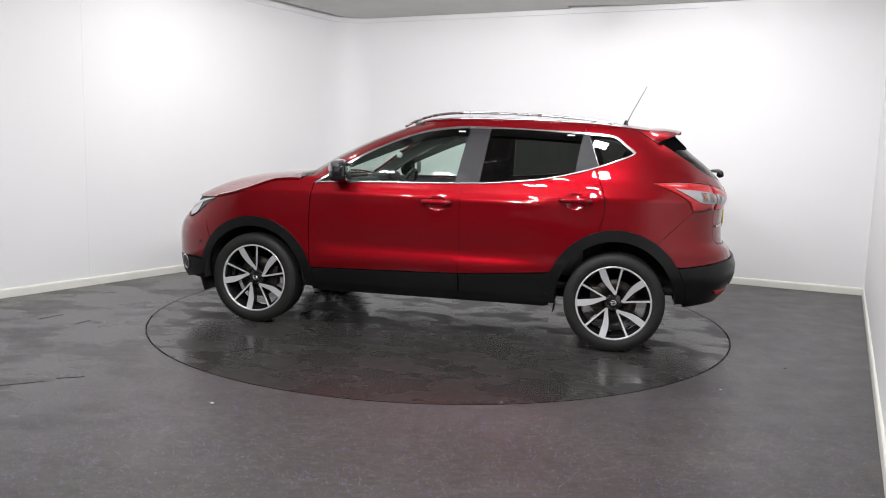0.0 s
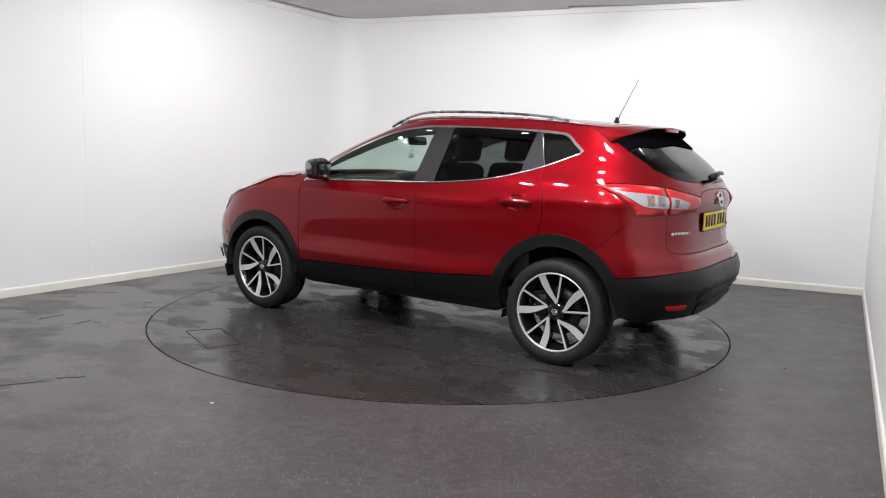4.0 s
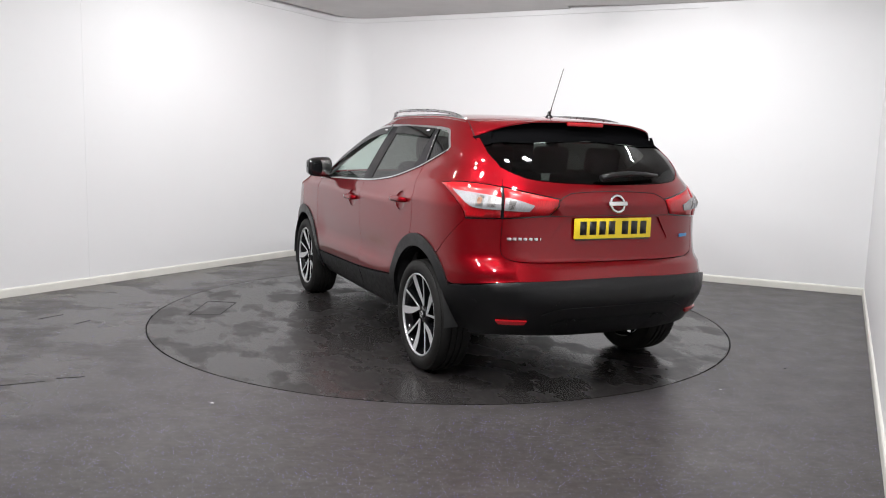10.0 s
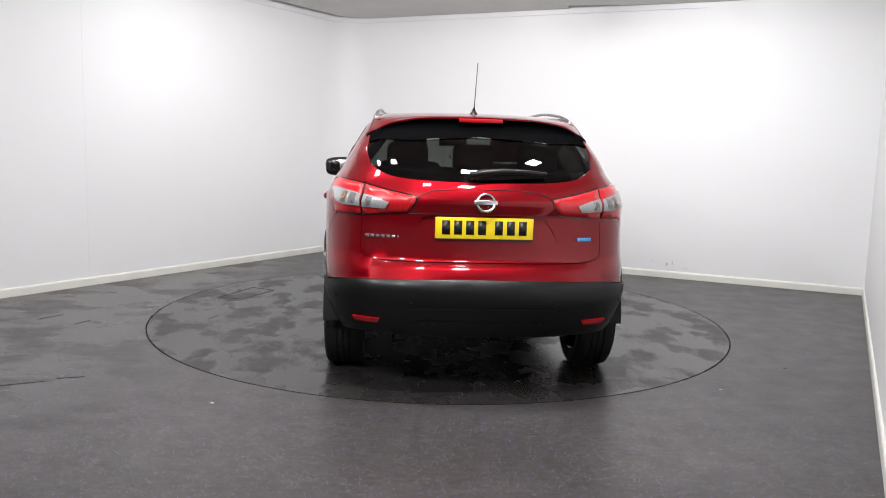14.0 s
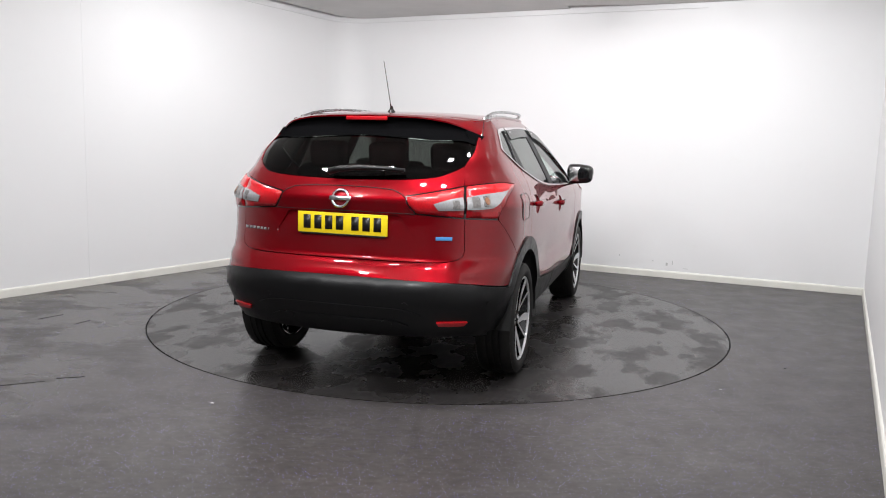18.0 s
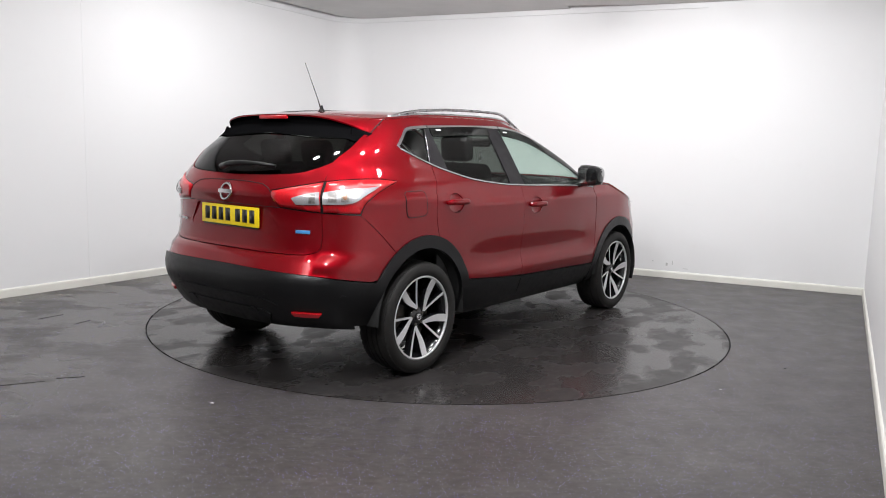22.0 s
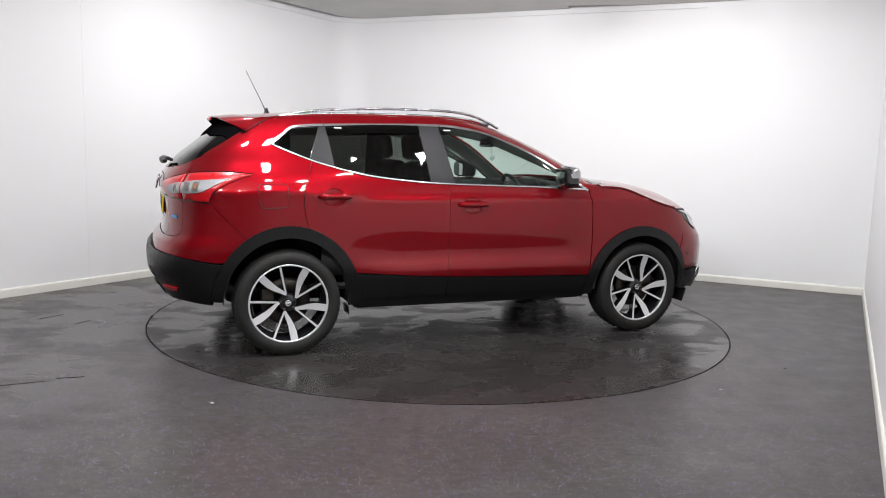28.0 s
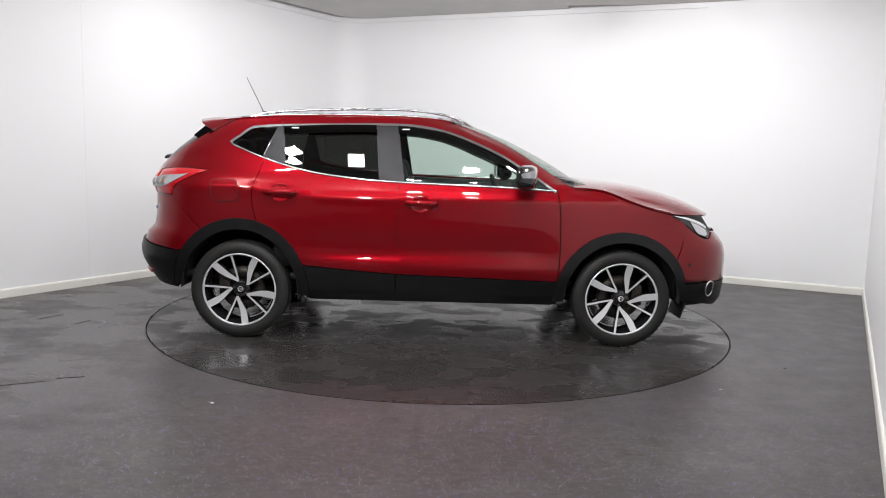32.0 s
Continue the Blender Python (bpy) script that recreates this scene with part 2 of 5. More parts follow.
M = {
    "paint": paint_mat(),
    "plastic": simple("black_textured_plastic", (0.0052, 0.0052, 0.0056), 0.36, 0, 0.25, 220, relief=0.25, spec=0.34),
    "gloss_black": simple("gloss_black_trim", (0.008, 0.008, 0.009), 0.08, 0, 0.1, 30, coat=0.5),
    "matt_black": simple("gloss_black_spoiler", (0.003, 0.003, 0.0033), 0.45, 0, 0.15, 90, spec=0.0),
    "satin_black": simple("satin_black_pillar", (0.014, 0.013, 0.015), 0.5, 0, 0.15, 90, spec=0.3),
    "rubber": simple("tyre_rubber", (0.0135, 0.0128, 0.012), 0.68, 0, 0.35, 35, relief=0.3, spec=0.3),
    "liner": simple("dark_liner", (0.010, 0.010, 0.010), 0.8, 0, 0.3, 40),
    "dark_chrome": simple("dark_chrome", (0.42, 0.42, 0.43), 0.14, 1.0),
    "chrome": simple("chrome", (0.70, 0.70, 0.71), 0.20, 1.0),
    "cell": simple("grey_reflector_cell", (0.20, 0.19, 0.185), 0.3, 0.4, 0.5, 90),
    "amber": simple("amber_bulb", (0.24, 0.12, 0.07), 0.25, 0, 0.1, 60),
    "alloy": simple("machined_alloy", (0.74, 0.74, 0.75), 0.30, 0.55),
    "rail": simple("brushed_aluminium", (0.50, 0.50, 0.51), 0.28, 1.0, 0.06, 120),
    "steel": simple("worn_brake_steel", (0.06, 0.052, 0.045), 0.5, 0.8, 0.3, 40),
    "fabric": simple("black_seat_fabric", (0.013, 0.0125, 0.013), 0.85, 0, 0.4, 260, relief=0.4),
    "cabin": simple("dark_grey_cabin_plastic", (0.030, 0.030, 0.031), 0.55, 0, 0.25, 160, relief=0.2),
    "headlining": simple("pale_grey_headlining", (0.42, 0.41, 0.40), 0.9, 0, 0.1, 200),
    "yellow": simple("yellow_plate", (0.83, 0.62, 0.012), 0.35, 0, 0.05, 30),
    "black": simple("black_lettering", (0.010, 0.010, 0.010), 0.4),
    "white": simple("white_plastic", (0.75, 0.75, 0.75), 0.4, 0, 0.05, 50),
    "blue": simple("blue_badge", (0.08, 0.30, 0.62), 0.3, 0.2),
    "red_lens": None, "clear_lens": None,
    "glass": glass_mat("clear_window_glass", (0.75, 0.85, 0.80)),
    "smoke": glass_mat("smoked_deflector", (0.07, 0.07, 0.07)),
    "tint": glass_mat("tinted_privacy_glass", (0.15, 0.16, 0.15)),
    "rear_tint": glass_mat("dark_privacy_glass", (0.10, 0.105, 0.10)),
    "wall": wall_mat(),
    "ceiling": simple("grey_ceiling_board", (0.62, 0.61, 0.60), 0.8, 0, 0.12, 2.2, relief=0.1),
    "cream": simple("cream_gloss_skirting", (0.78, 0.77, 0.71), 0.35, 0, 0.10, 5),
    "floor": floor_mat("dark_glitter_vinyl", 1.7, 1.0, -1.55, 0.6),
    "disc": floor_mat("damp_turntable_vinyl", 2.4, 0.12, None, 0.56, 0.5),
    "scuff": simple("grey_rubbed_paint", (0.52, 0.52, 0.51), 0.6, 0, 0.2, 80),
    # For joints and gaps; also blackens the ceiling slab in place of shade
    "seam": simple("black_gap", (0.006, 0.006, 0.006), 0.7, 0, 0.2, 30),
}


def lens_mat(name, colour, rough, metal, ribs):
    """A lamp lens over a faceted reflector."""
    m, nt, p = node_mat(name)
    p.inputs["Roughness"].default_value, p.inputs["Metallic"].default_value = rough, metal
    p.inputs["Coat Weight"].default_value, p.inputs["Coat Roughness"].default_value = 0.6, 0.02
    cell = nt.nodes.new("ShaderNodeTexVoronoi")
    cell.inputs["Scale"].default_value = 170
    c, mp = nt.nodes.new("ShaderNodeTexCoord"), nt.nodes.new("ShaderNodeMapping")
    mp.inputs["Scale"].default_value = (1.0, 1.0, 0.35)
    nt.links.new(c.outputs["Object"], mp.inputs[0])
    nt.links.new(mp.outputs[0], cell.inputs["Vector"])
    dark = [v * (1 - ribs) for v in colour]
    nt.links.new(mixed(nt, colour, dark, ramp(nt, cell.outputs["Distance"], [(0.25, 0.0), (0.75, 1.0)])), p.inputs["Base Color"])
    return m


M["red_lens"] = lens_mat("red_lamp_lens", (0.50, 0.004, 0.010), 0.3, 0.0, 0.2)
M["clear_lens"] = lens_mat("clear_lamp_lens", (0.38, 0.38, 0.39), 0.25, 0.2, 0.14)
# ---- mesh helpers ----
from mathutils import geometry


def part(name, bm, material, parent, label="", smooth=True):
    """Links a bmesh as one mesh object under a thing or a part (or at top level)."""
    me = bpy.data.meshes.new(name)
    bm.to_mesh(me)
    bm.free()
    return mesh_part(name, me, material, parent, label, smooth)


def mesh_part(name, me, material, parent, label="", smooth=True):
    me.materials.append(material)
    if smooth:
        me.shade_smooth()
    ob = new(name, me)
    if parent:
        ob.parent = parent
    if label:
        ob["label"] = label
    return ob


def sharp(bm, degrees=35):
    for e in bm.edges:
        if len(e.link_faces) == 2 and e.calc_face_angle(0) > radians(degrees):
            e.smooth = False
    return bm


def box_bm(size, at=(0, 0, 0), turn=None, bevel=0.0, segs=2, bm=None):
    one = bmesh.new()
    bmesh.ops.create_cube(one, size=1.0)
    bmesh.ops.scale(one, vec=size, verts=one.verts)
    if bevel:
        bmesh.ops.bevel(one, geom=one.edges[:], offset=bevel, segments=segs, affect="EDGES", profile=0.5)
    m = Matrix.Translation(at) @ (turn or Matrix())
    bmesh.ops.transform(one, matrix=m, verts=one.verts)
    return joined(bm, one)


def joined(bm, one):
    if bm is None:
        return one
    me = bpy.data.meshes.new("tmp")
    one.to_mesh(me)
    one.free()
    bm.from_mesh(me)
    bpy.data.meshes.remove(me)
    return bm


def lathe_bm(profile, steps=48, axis="Y", bm=None, close=False):
    """Turns (radius, along) pairs about an axis."""
    one = bmesh.new()
    rings = []
    for k in range(steps):
        a = 2 * math.pi * k / steps
        c, s = math.cos(a), math.sin(a)
        row = []
        for r, h in profile:
            p = {"Y": (r * c, h, r * s), "Z": (r * c, r * s, h), "X": (h, r * c, r * s)}[axis]
            row.append(one.verts.new(p))
        rings.append(row)
    for k in range(steps):
        a, b = rings[k], rings[(k + 1) % steps]
        for j in range(len(profile) - (0 if close else 1)):
            i = (j + 1) % len(profile)
            if profile[j][0] < 1e-6 and profile[i][0] < 1e-6:
                continue
            one.faces.new((a[j], a[i], b[i], b[j]))
    bmesh.ops.remove_doubles(one, verts=one.verts, dist=1e-5)
    bmesh.ops.recalc_face_normals(one, faces=one.faces)
    return joined(bm, one)


def tube_bm(points, radius, sides=8, squash=1.0, bm=None, closed=False):
    """A round bar along points; radius may be a function of 0..1."""
    one = bmesh.new()
    pts = [Vector(p) for p in points]
    rings = []
    n = len(pts)
    for k, p in enumerate(pts):
        if closed:
            d = pts[(k + 1) % n] - pts[k - 1]
        else:
            d = pts[min(k + 1, n - 1)] - pts[max(k - 1, 0)]
        d.normalize()
        side = d.cross(Vector((0, 0, 1)))
        if side.length < 1e-3:
            side = Vector((0, 1, 0))
        side.normalize()
        up = side.cross(d)
        r = radius(k / max(n - 1, 1)) if callable(radius) else radius
        rings.append([one.verts.new(p + side * (math.cos(a) * r) + up * (math.sin(a) * r * squash))
                      for a in (2 * math.pi * j / sides for j in range(sides))])
    for k in range(n if closed else n - 1):
        a, b = rings[k], rings[(k + 1) % n]
        for j in range(sides):
            one.faces.new((a[j], a[(j + 1) % sides], b[(j + 1) % sides], b[j]))
    if not closed:
        one.faces.new(rings[0][::-1])
        one.faces.new(rings[-1])
    bmesh.ops.recalc_face_normals(one, faces=one.faces)
    return joined(bm, one)


def grid_bm(f, nu, nv, depth=0.0, bm=None):
    """A sheet of points f(i/nu, j/nv), thickened inward when depth is given."""
    one = bmesh.new()
    rows = [[one.verts.new(f(i / nu, j / nv)) for j in range(nv + 1)] for i in range(nu + 1)]
    for i in range(nu):
        for j in range(nv):
            one.faces.new((rows[i][j], rows[i + 1][j], rows[i + 1][j + 1], rows[i][j + 1]))
    bmesh.ops.recalc_face_normals(one, faces=one.faces)
    if depth:
        bmesh.ops.solidify(one, geom=one.faces[:], thickness=depth)
        bmesh.ops.recalc_face_normals(one, faces=one.faces)
    return joined(bm, one)


def slab_bm(top, low, nu, nv):
    """A closed slab between two sheets top(a, b) and low(a, b)."""
    bm = bmesh.new()
    sheets = [[[bm.verts.new(f(i / nu, j / nv)) for j in range(nv + 1)] for i in range(nu + 1)] for f in (top, low)]
    for g in sheets:
        for i in range(nu):
            for j in range(nv):
                bm.faces.new((g[i][j], g[i + 1][j], g[i + 1][j + 1], g[i][j + 1]))
    a, b = sheets
    for i in range(nu):
        for j in (0, nv):
            bm.faces.new((a[i][j], a[i + 1][j], b[i + 1][j], b[i][j]))
    for j in range(nv):
        for i in (0, nu):
            bm.faces.new((a[i][j], a[i][j + 1], b[i][j + 1], b[i][j]))
    bmesh.ops.recalc_face_normals(bm, faces=bm.faces)
    return sharp(bm, 40)


def outline(text, step=0.025, closed=True):
    """Points along a curve through "a,b" pairs; a pair with a ! is a sharp corner."""
    pts, hard = [], []
    for w in text.split():
        hard.append(w.startswith("!"))
        pts.append(Vector([float(v) for v in w.lstrip("!").split(",")]))
    n, out = len(pts), []
    for k in range(n if closed else n - 1):
        p1, p2 = pts[k], pts[(k + 1) % n]
        if closed:
            p0, p3 = pts[k - 1], pts[(k + 2) % n]
        else:
            p0, p3 = pts[max(k - 1, 0)], pts[min(k + 2, n - 1)]
        m1 = (p2 - p1) if hard[k] else (p2 - p0) * 0.5
        m2 = (p2 - p1) if hard[(k + 1) % n] else (p3 - p1) * 0.5
        d = (p2 - p1).length
        m1 = m1.normalized() * min(m1.length, d * 1.2) if m1.length else m1
        m2 = m2.normalized() * min(m2.length, d * 1.2) if m2.length else m2
        c = max(1, round(d / step))
        for j in range(c):
            t = j / c
            out.append(p1 * ((1 + 2 * t) * (1 - t) ** 2) + m1 * (t * (1 - t) ** 2) + p2 * (t * t * (3 - 2 * t)) + m2 * (t * t * (t - 1)))
    if not closed:
        out.append(pts[-1])
    return out


def area2(poly):
    return 0.5 * sum(a.x * b.y - b.x * a.y for a, b in zip(poly, poly[1:] + poly[:1]))


def inset(poly, by):
    if area2(poly) < 0:
        poly = poly[::-1]
    out = []
    for k, p in enumerate(poly):
        a, b = (p - poly[k - 1]), (poly[(k + 1) % len(poly)] - p)
        if a.length < 1e-7 or b.length < 1e-7:
            continue
        n1, n2 = Vector((-a.y, a.x)).normalized(), Vector((-b.y, b.x)).normalized()
        n = n1 + n2
        if n.length < 0.3:
            n = n1
        n.normalize()
        out.append(p + n * (by / max(n.dot(n1), 0.5)))
    return out


def inside(p, poly):
    hit = False
    for a, b in zip(poly, poly[1:] + poly[:1]):
        if (a.y > p.y) != (b.y > p.y) and p.x < (b.x - a.x) * (p.y - a.y) / (b.y - a.y) + a.x:
            hit = not hit
    return hit


def near(p, poly, d):
    return any((p - q).length < d for q in poly)


def panel(name, f, poly, material, parent, side=1, step=0.045, gap=0.0013, lift=0.0, depth=0.014, label="", puff=0.0, holes=()):
    """A sheet of car skin: the part of surface f inside poly, with turned-in edges. puff: how far its middle swells out."""
    poly = inset(poly, gap)
    lo = Vector((min(p.x for p in poly), min(p.y for p in poly)))
    hi = Vector((max(p.x for p in poly), max(p.y for p in poly)))
    pts = list(poly)
    row = 0
    y = lo.y + step * 0.5
    while y < hi.y:
        x = lo.x + step * (0.25 if row % 2 else 0.75)
        while x < hi.x:
            q = Vector((x, y))
            if inside(q, poly) and not near(q, poly, step * 0.45) and not any(inside(q, h) or near(q, h, step * 0.4) for h in holes):
                pts.append(q)
            x += step
        y, row = y + step * 0.87, row + 1
    n = len(poly)
    edges = [(k, (k + 1) % n) for k in range(n)]
    for h in holes:
        b = len(pts)
        pts += h
        edges += [(b + k, b + (k + 1) % len(h)) for k in range(len(h))]
    res = geometry.delaunay_2d_cdt(pts, edges, [], 1, 1e-6)
    flat, tris = res[0], [t for t in res[2] if len(t) == 3]
    if holes:
        tris = [t for t in tris if not any(inside((flat[t[0]] + flat[t[1]] + flat[t[2]]) / 3, h) for h in holes)]
    verts, norms = [], []
    for q in flat:
        p, nn = f(q.x, q.y), skin_normal(f, q.x, q.y)
        extra = 0.0
        if puff:
            d = min((q - w).length for w in poly)
            extra = puff * min(1.0, d / 0.05) ** 0.6
        verts.append(p + nn * (lift + extra))
        norms.append(nn)
    a, b, c = (verts[i] for i in tris[0])
    if (b - a).cross(c - a).dot(norms[tris[0][0]]) < 0:
        tris = [t[::-1] for t in tris]
    tris = [tuple(t) for t in tris]
    count = {}
    for t in tris:
        for e in ((t[0], t[1]), (t[1], t[2]), (t[2], t[0])):
            count[e] = count.get(e, 0) + 1
    rim = [e for e in count if (e[1], e[0]) not in count]
    faces, inner = list(tris), {}
    for e in rim:
        for v in e:
            if v not in inner:
                inner[v] = len(verts)
                verts.append(verts[v] - norms[v] * depth)
    for i, j in rim:
        faces.append((j, i, inner[i], inner[j]))
    if side < 0:
        verts = [Vector((v.x, -v.y, v.z)) for v in verts]
        norms = [Vector((v.x, -v.y, v.z)) for v in norms]
        faces = [t[::-1] for t in faces]
    me = bpy.data.meshes.new(name)
    me.from_pydata(verts, [], faces)
    me.shade_smooth()
    me.update()
    loops = []
    for k, poly3 in enumerate(me.polygons):
        for li in poly3.loop_indices:
            vi = me.loops[li].vertex_index
            loops.append(norms[vi] if (k < len(tris) and not puff) else (poly3.normal if k >= len(tris) else Vector((0, 0, 0))))
    me.normals_split_custom_set(loops)
    return mesh_part(name, me, material, parent, label, False)


def u_of(x, z):
    """The skin coordinate u that lies at length x, at height z."""
    a, b = REAR_TURN(z), FRONT_TURN(z)
    if a <= x <= b:
        return U_REAR + (x - a) / (b - a) * (U_FRONT - U_REAR)
    lo, hi = (U_TAIL, U_REAR) if x < a else (U_FRONT, U_NOSE)
    for _ in range(22):
        mid = (lo + hi) / 2
        if body(mid, z).x < x:
            lo = mid
        else:
            hi = mid
    return (lo + hi) / 2


def flank(x, z):
    """The skin at length x and height z."""
    return body(u_of(x, z), z)


def words(name, text, size, material, parent, m, depth=0.001, spread=1.0):
    """Raised lettering as a mesh."""
    cu = bpy.data.curves.new(name, "FONT")
    cu.body, cu.size, cu.extrude, cu.align_x, cu.align_y = text, size, depth, "CENTER", "CENTER"
    cu.space_character = spread
    tmp = bpy.data.objects.new(name, cu)
    scene.collection.objects.link(tmp)
    me = bpy.data.meshes.new_from_object(tmp)
    bpy.data.objects.remove(tmp)
    me.name = name
    ob = mesh_part(name, me, material, parent, "", False)
    ob.matrix_local = m
    return ob
# ---- the photo bay ----
def plan_wall(name, a, b, label):
    """A wall slab 0.15 m thick, standing outside the line a-b (the room lies to the right of a to b)."""
    a, b = Vector(a), Vector(b)
    d = (b - a).normalized()
    n = Vector((-d.y, d.x))
    bm = bmesh.new()
    lo, hi = -0.02, CEILING + 0.35
    ring = [a - d * 0.0, b + d * 0.0, b + n * 0.15, a + n * 0.15]
    low, top = [bm.verts.new((p.x, p.y, lo)) for p in ring], [bm.verts.new((p.x, p.y, hi)) for p in ring]
    bm.faces.new(low[::-1])
    bm.faces.new(top)
    for k in range(4):
        bm.faces.new((low[k], low[(k + 1) % 4], top[(k + 1) % 4], top[k]))
    bmesh.ops.recalc_face_normals(bm, faces=bm.faces)
    return tagged(part(name, bm, M["wall"], None, label, False), label, "wall", "", "structure")


def skirting(a, b, name="baseboard"):
    """Cream board with a rounded top along the foot of a wall."""
    a, b = Vector(a), Vector(b)
    d = (b - a).normalized()
    n = Vector((d.y, -d.x))
    prof = [(-0.002, 0.0), (0.016, 0.0), (0.016, 0.058), (0.013, 0.068), (0.006, 0.074), (-0.002, 0.076)]
    bm = bmesh.new()
    ends = [[bm.verts.new((p.x + n.x * o, p.y + n.y * o, z + 0.001)) for o, z in prof] for p in (a, b)]
    for k in range(len(prof) - 1):
        bm.faces.new((ends[0][k], ends[1][k], ends[1][k + 1], ends[0][k + 1]))
    bm.faces.new(ends[0])
    bm.faces.new(ends[1])
    bmesh.ops.recalc_face_normals(bm, faces=bm.faces)
    return tagged(part(name, bm, M["cream"], None, "", False), "cream painted skirting board at the wall foot", "skirting", "", "structure")


A, B, C, D = CORNER_A, CORNER_B, CORNER_C, CORNER_D
# The far corner of the bay is rounded
ROUND = 0.45
va, vb = (Vector(D) - Vector(A)).normalized(), (Vector(B) - Vector(A)).normalized()
half = math.acos(max(-1, min(1, va.dot(vb)))) / 2
cut = ROUND / math.tan(half)
mid = Vector(A) + (va + vb).normalized() * (ROUND / math.sin(half))
A1, A2 = Vector(A) + va * cut, Vector(A) + vb * cut
ARC = []
a1, a2 = math.atan2(*(A1 - mid).yx), math.atan2(*(A2 - mid).yx)
if a2 - a1 > math.pi:
    a2 -= 2 * math.pi
elif a2 - a1 < -math.pi:
    a2 += 2 * math.pi
for k in range(13):
    a = a1 + (a2 - a1) * k / 12
    ARC.append(Vector((mid.x + ROUND * math.cos(a), mid.y + ROUND * math.sin(a))))
plan_wall("wall_west", D, A1, "white painted wall with faint scuffs")
plan_wall("wall_north", A2, B, "white painted wall with faint scuffs")
plan_wall("wall_east", B, C, "white painted wall close beside the camera")
plan_wall("wall_south", C, D, "plain white wall closing the bay")
bm = bmesh.new()
rows = []
for p in ARC:
    o = p + (p - mid).normalized() * 0.15
    rows.append([bm.verts.new((q.x, q.y, z)) for q, z in ((p, -0.02), (p, CEILING + 0.35), (o, CEILING + 0.35), (o, -0.02))])
for r, s in zip(rows, rows[1:]):
    for k in range(4):
        bm.faces.new((r[k], s[k], s[(k + 1) % 4], r[(k + 1) % 4]))
bmesh.ops.recalc_face_normals(bm, faces=bm.faces)
for e in bm.edges:
    e.smooth = abs(e.verts[0].co.z - e.verts[1].co.z) > 0.1
tagged(part("wall_corner", bm, M["wall"], None), "white painted rounded wall corner", "wall", "", "structure")
skirting(D, A1)
skirting(A2, B)
skirting(B, C)
for p, q in zip(ARC[::2], ARC[2::2]):
    skirting(p, q)

# Floor with a round pit for the turntable
PIT, DISC = 2.246, 2.2355
bm = bmesh.new()
far = [Vector(v) for v in (A, B, C, D)]
N = 180
inner, outer, deep = [], [], []
for k in range(N):
    a = 2 * math.pi * k / N
    d = Vector((math.cos(a), math.sin(a)))
    best = 40.0
    for p, q in zip(far, far[1:] + far[:1]):
        e = q - p
        den = d.x * e.y - d.y * e.x
        if abs(den) > 1e-9:
            t, s = (p.x * e.y - p.y * e.x) / den, (p.x * d.y - p.y * d.x) / den
            if t > 0 and -1e-6 <= s <= 1 + 1e-6:
                best = min(best, t)
    inner.append(bm.verts.new((d.x * PIT, d.y * PIT, 0)))
    outer.append(bm.verts.new((d.x * (best + 0.25), d.y * (best + 0.25), 0)))
    deep.append(bm.verts.new((d.x * PIT, d.y * PIT, -0.06)))
for k in range(N):
    j = (k + 1) % N
    bm.faces.new((inner[k], outer[k], outer[j], inner[j]))
    bm.faces.new((deep[k], inner[k], inner[j], deep[j]))
bm.faces.new(deep)
bmesh.ops.recalc_face_normals(bm, faces=bm.faces)
floor = tagged(part("floor", bm, M["floor"], None, "", False), "dark grey glitter vinyl floor with damp marks", "floor", "", "structure")
bm = lathe_bm([(0, -0.058), (PIT - 0.001, -0.058), (PIT - 0.001, -0.012), (DISC + 0.0005, -0.012)], 96, "Z")
tagged(part("turntable_gap", bm, M["seam"], None, "", False), "black shadow gap round the turntable", "floor gap", "", "structure")

# Ceiling: a grey board field that stops a finger short of the walls, with a dark slot behind its edge
bm = bmesh.new()
ring = [Vector(D), *ARC, Vector(B), Vector(C)]
cen = sum(ring, Vector((0, 0))) / len(ring)


def slab(ring, z0, z1, name, material, label, category):
    bm = bmesh.new()
    low, top = [bm.verts.new((p.x, p.y, z0)) for p in ring], [bm.verts.new((p.x, p.y, z1)) for p in ring]
    bm.faces.new(low)
    bm.faces.new(top)
    for k in range(len(ring)):
        bm.faces.new((low[k], low[(k + 1) % len(ring)], top[(k + 1) % len(ring)], top[k]))
    bmesh.ops.recalc_face_normals(bm, faces=bm.faces)
    return tagged(part(name, bm, material, None, "", False), label, category, "", "structure")


back = (Vector(B) - Vector(A)).normalized()
# Along the back wall one board ends early and leaves a wedge of the slot open
STEP = Vector(A) + back * 2.92
slot = Vector((-back.y, back.x)) * -1
ring_in = []
west = Vector((-va.y, va.x)) * -1
if west.dot(cen - Vector(A)) < 0:
    west = -west
for k, p in enumerate(ring):
    n = len(ARC)
    f = 1.0 if k == 0 else (max(0.0, 1 - (k - 1) / (n - 1)) if k <= n else 0.0)
    ring_in.append(p + west * 0.11 * f + (cen - p).normalized() * 0.012)
ring_in.insert(len(ARC) + 1, STEP + slot * 0.022)
ring_in.insert(len(ARC) + 2, STEP + slot * 0.20 + back * 0.01)
ring_in.insert(len(ARC) + 3, Vector(A) + back * 3.85 + slot * 0.022)
slab(ring_in, CEILING, CEILING + 0.06, "ceiling", M["ceiling"], "flat grey ceiling of painted boards", "ceiling")
# Added slab over the boards; its black colour gives the slot its shade
slab([p + (p - cen).normalized() * 0.1 for p in ring], CEILING + 0.10, CEILING + 0.2, "ceiling_shade_slab", M["seam"], "black slab coloured as the shade above the ceiling boards", "ceiling")

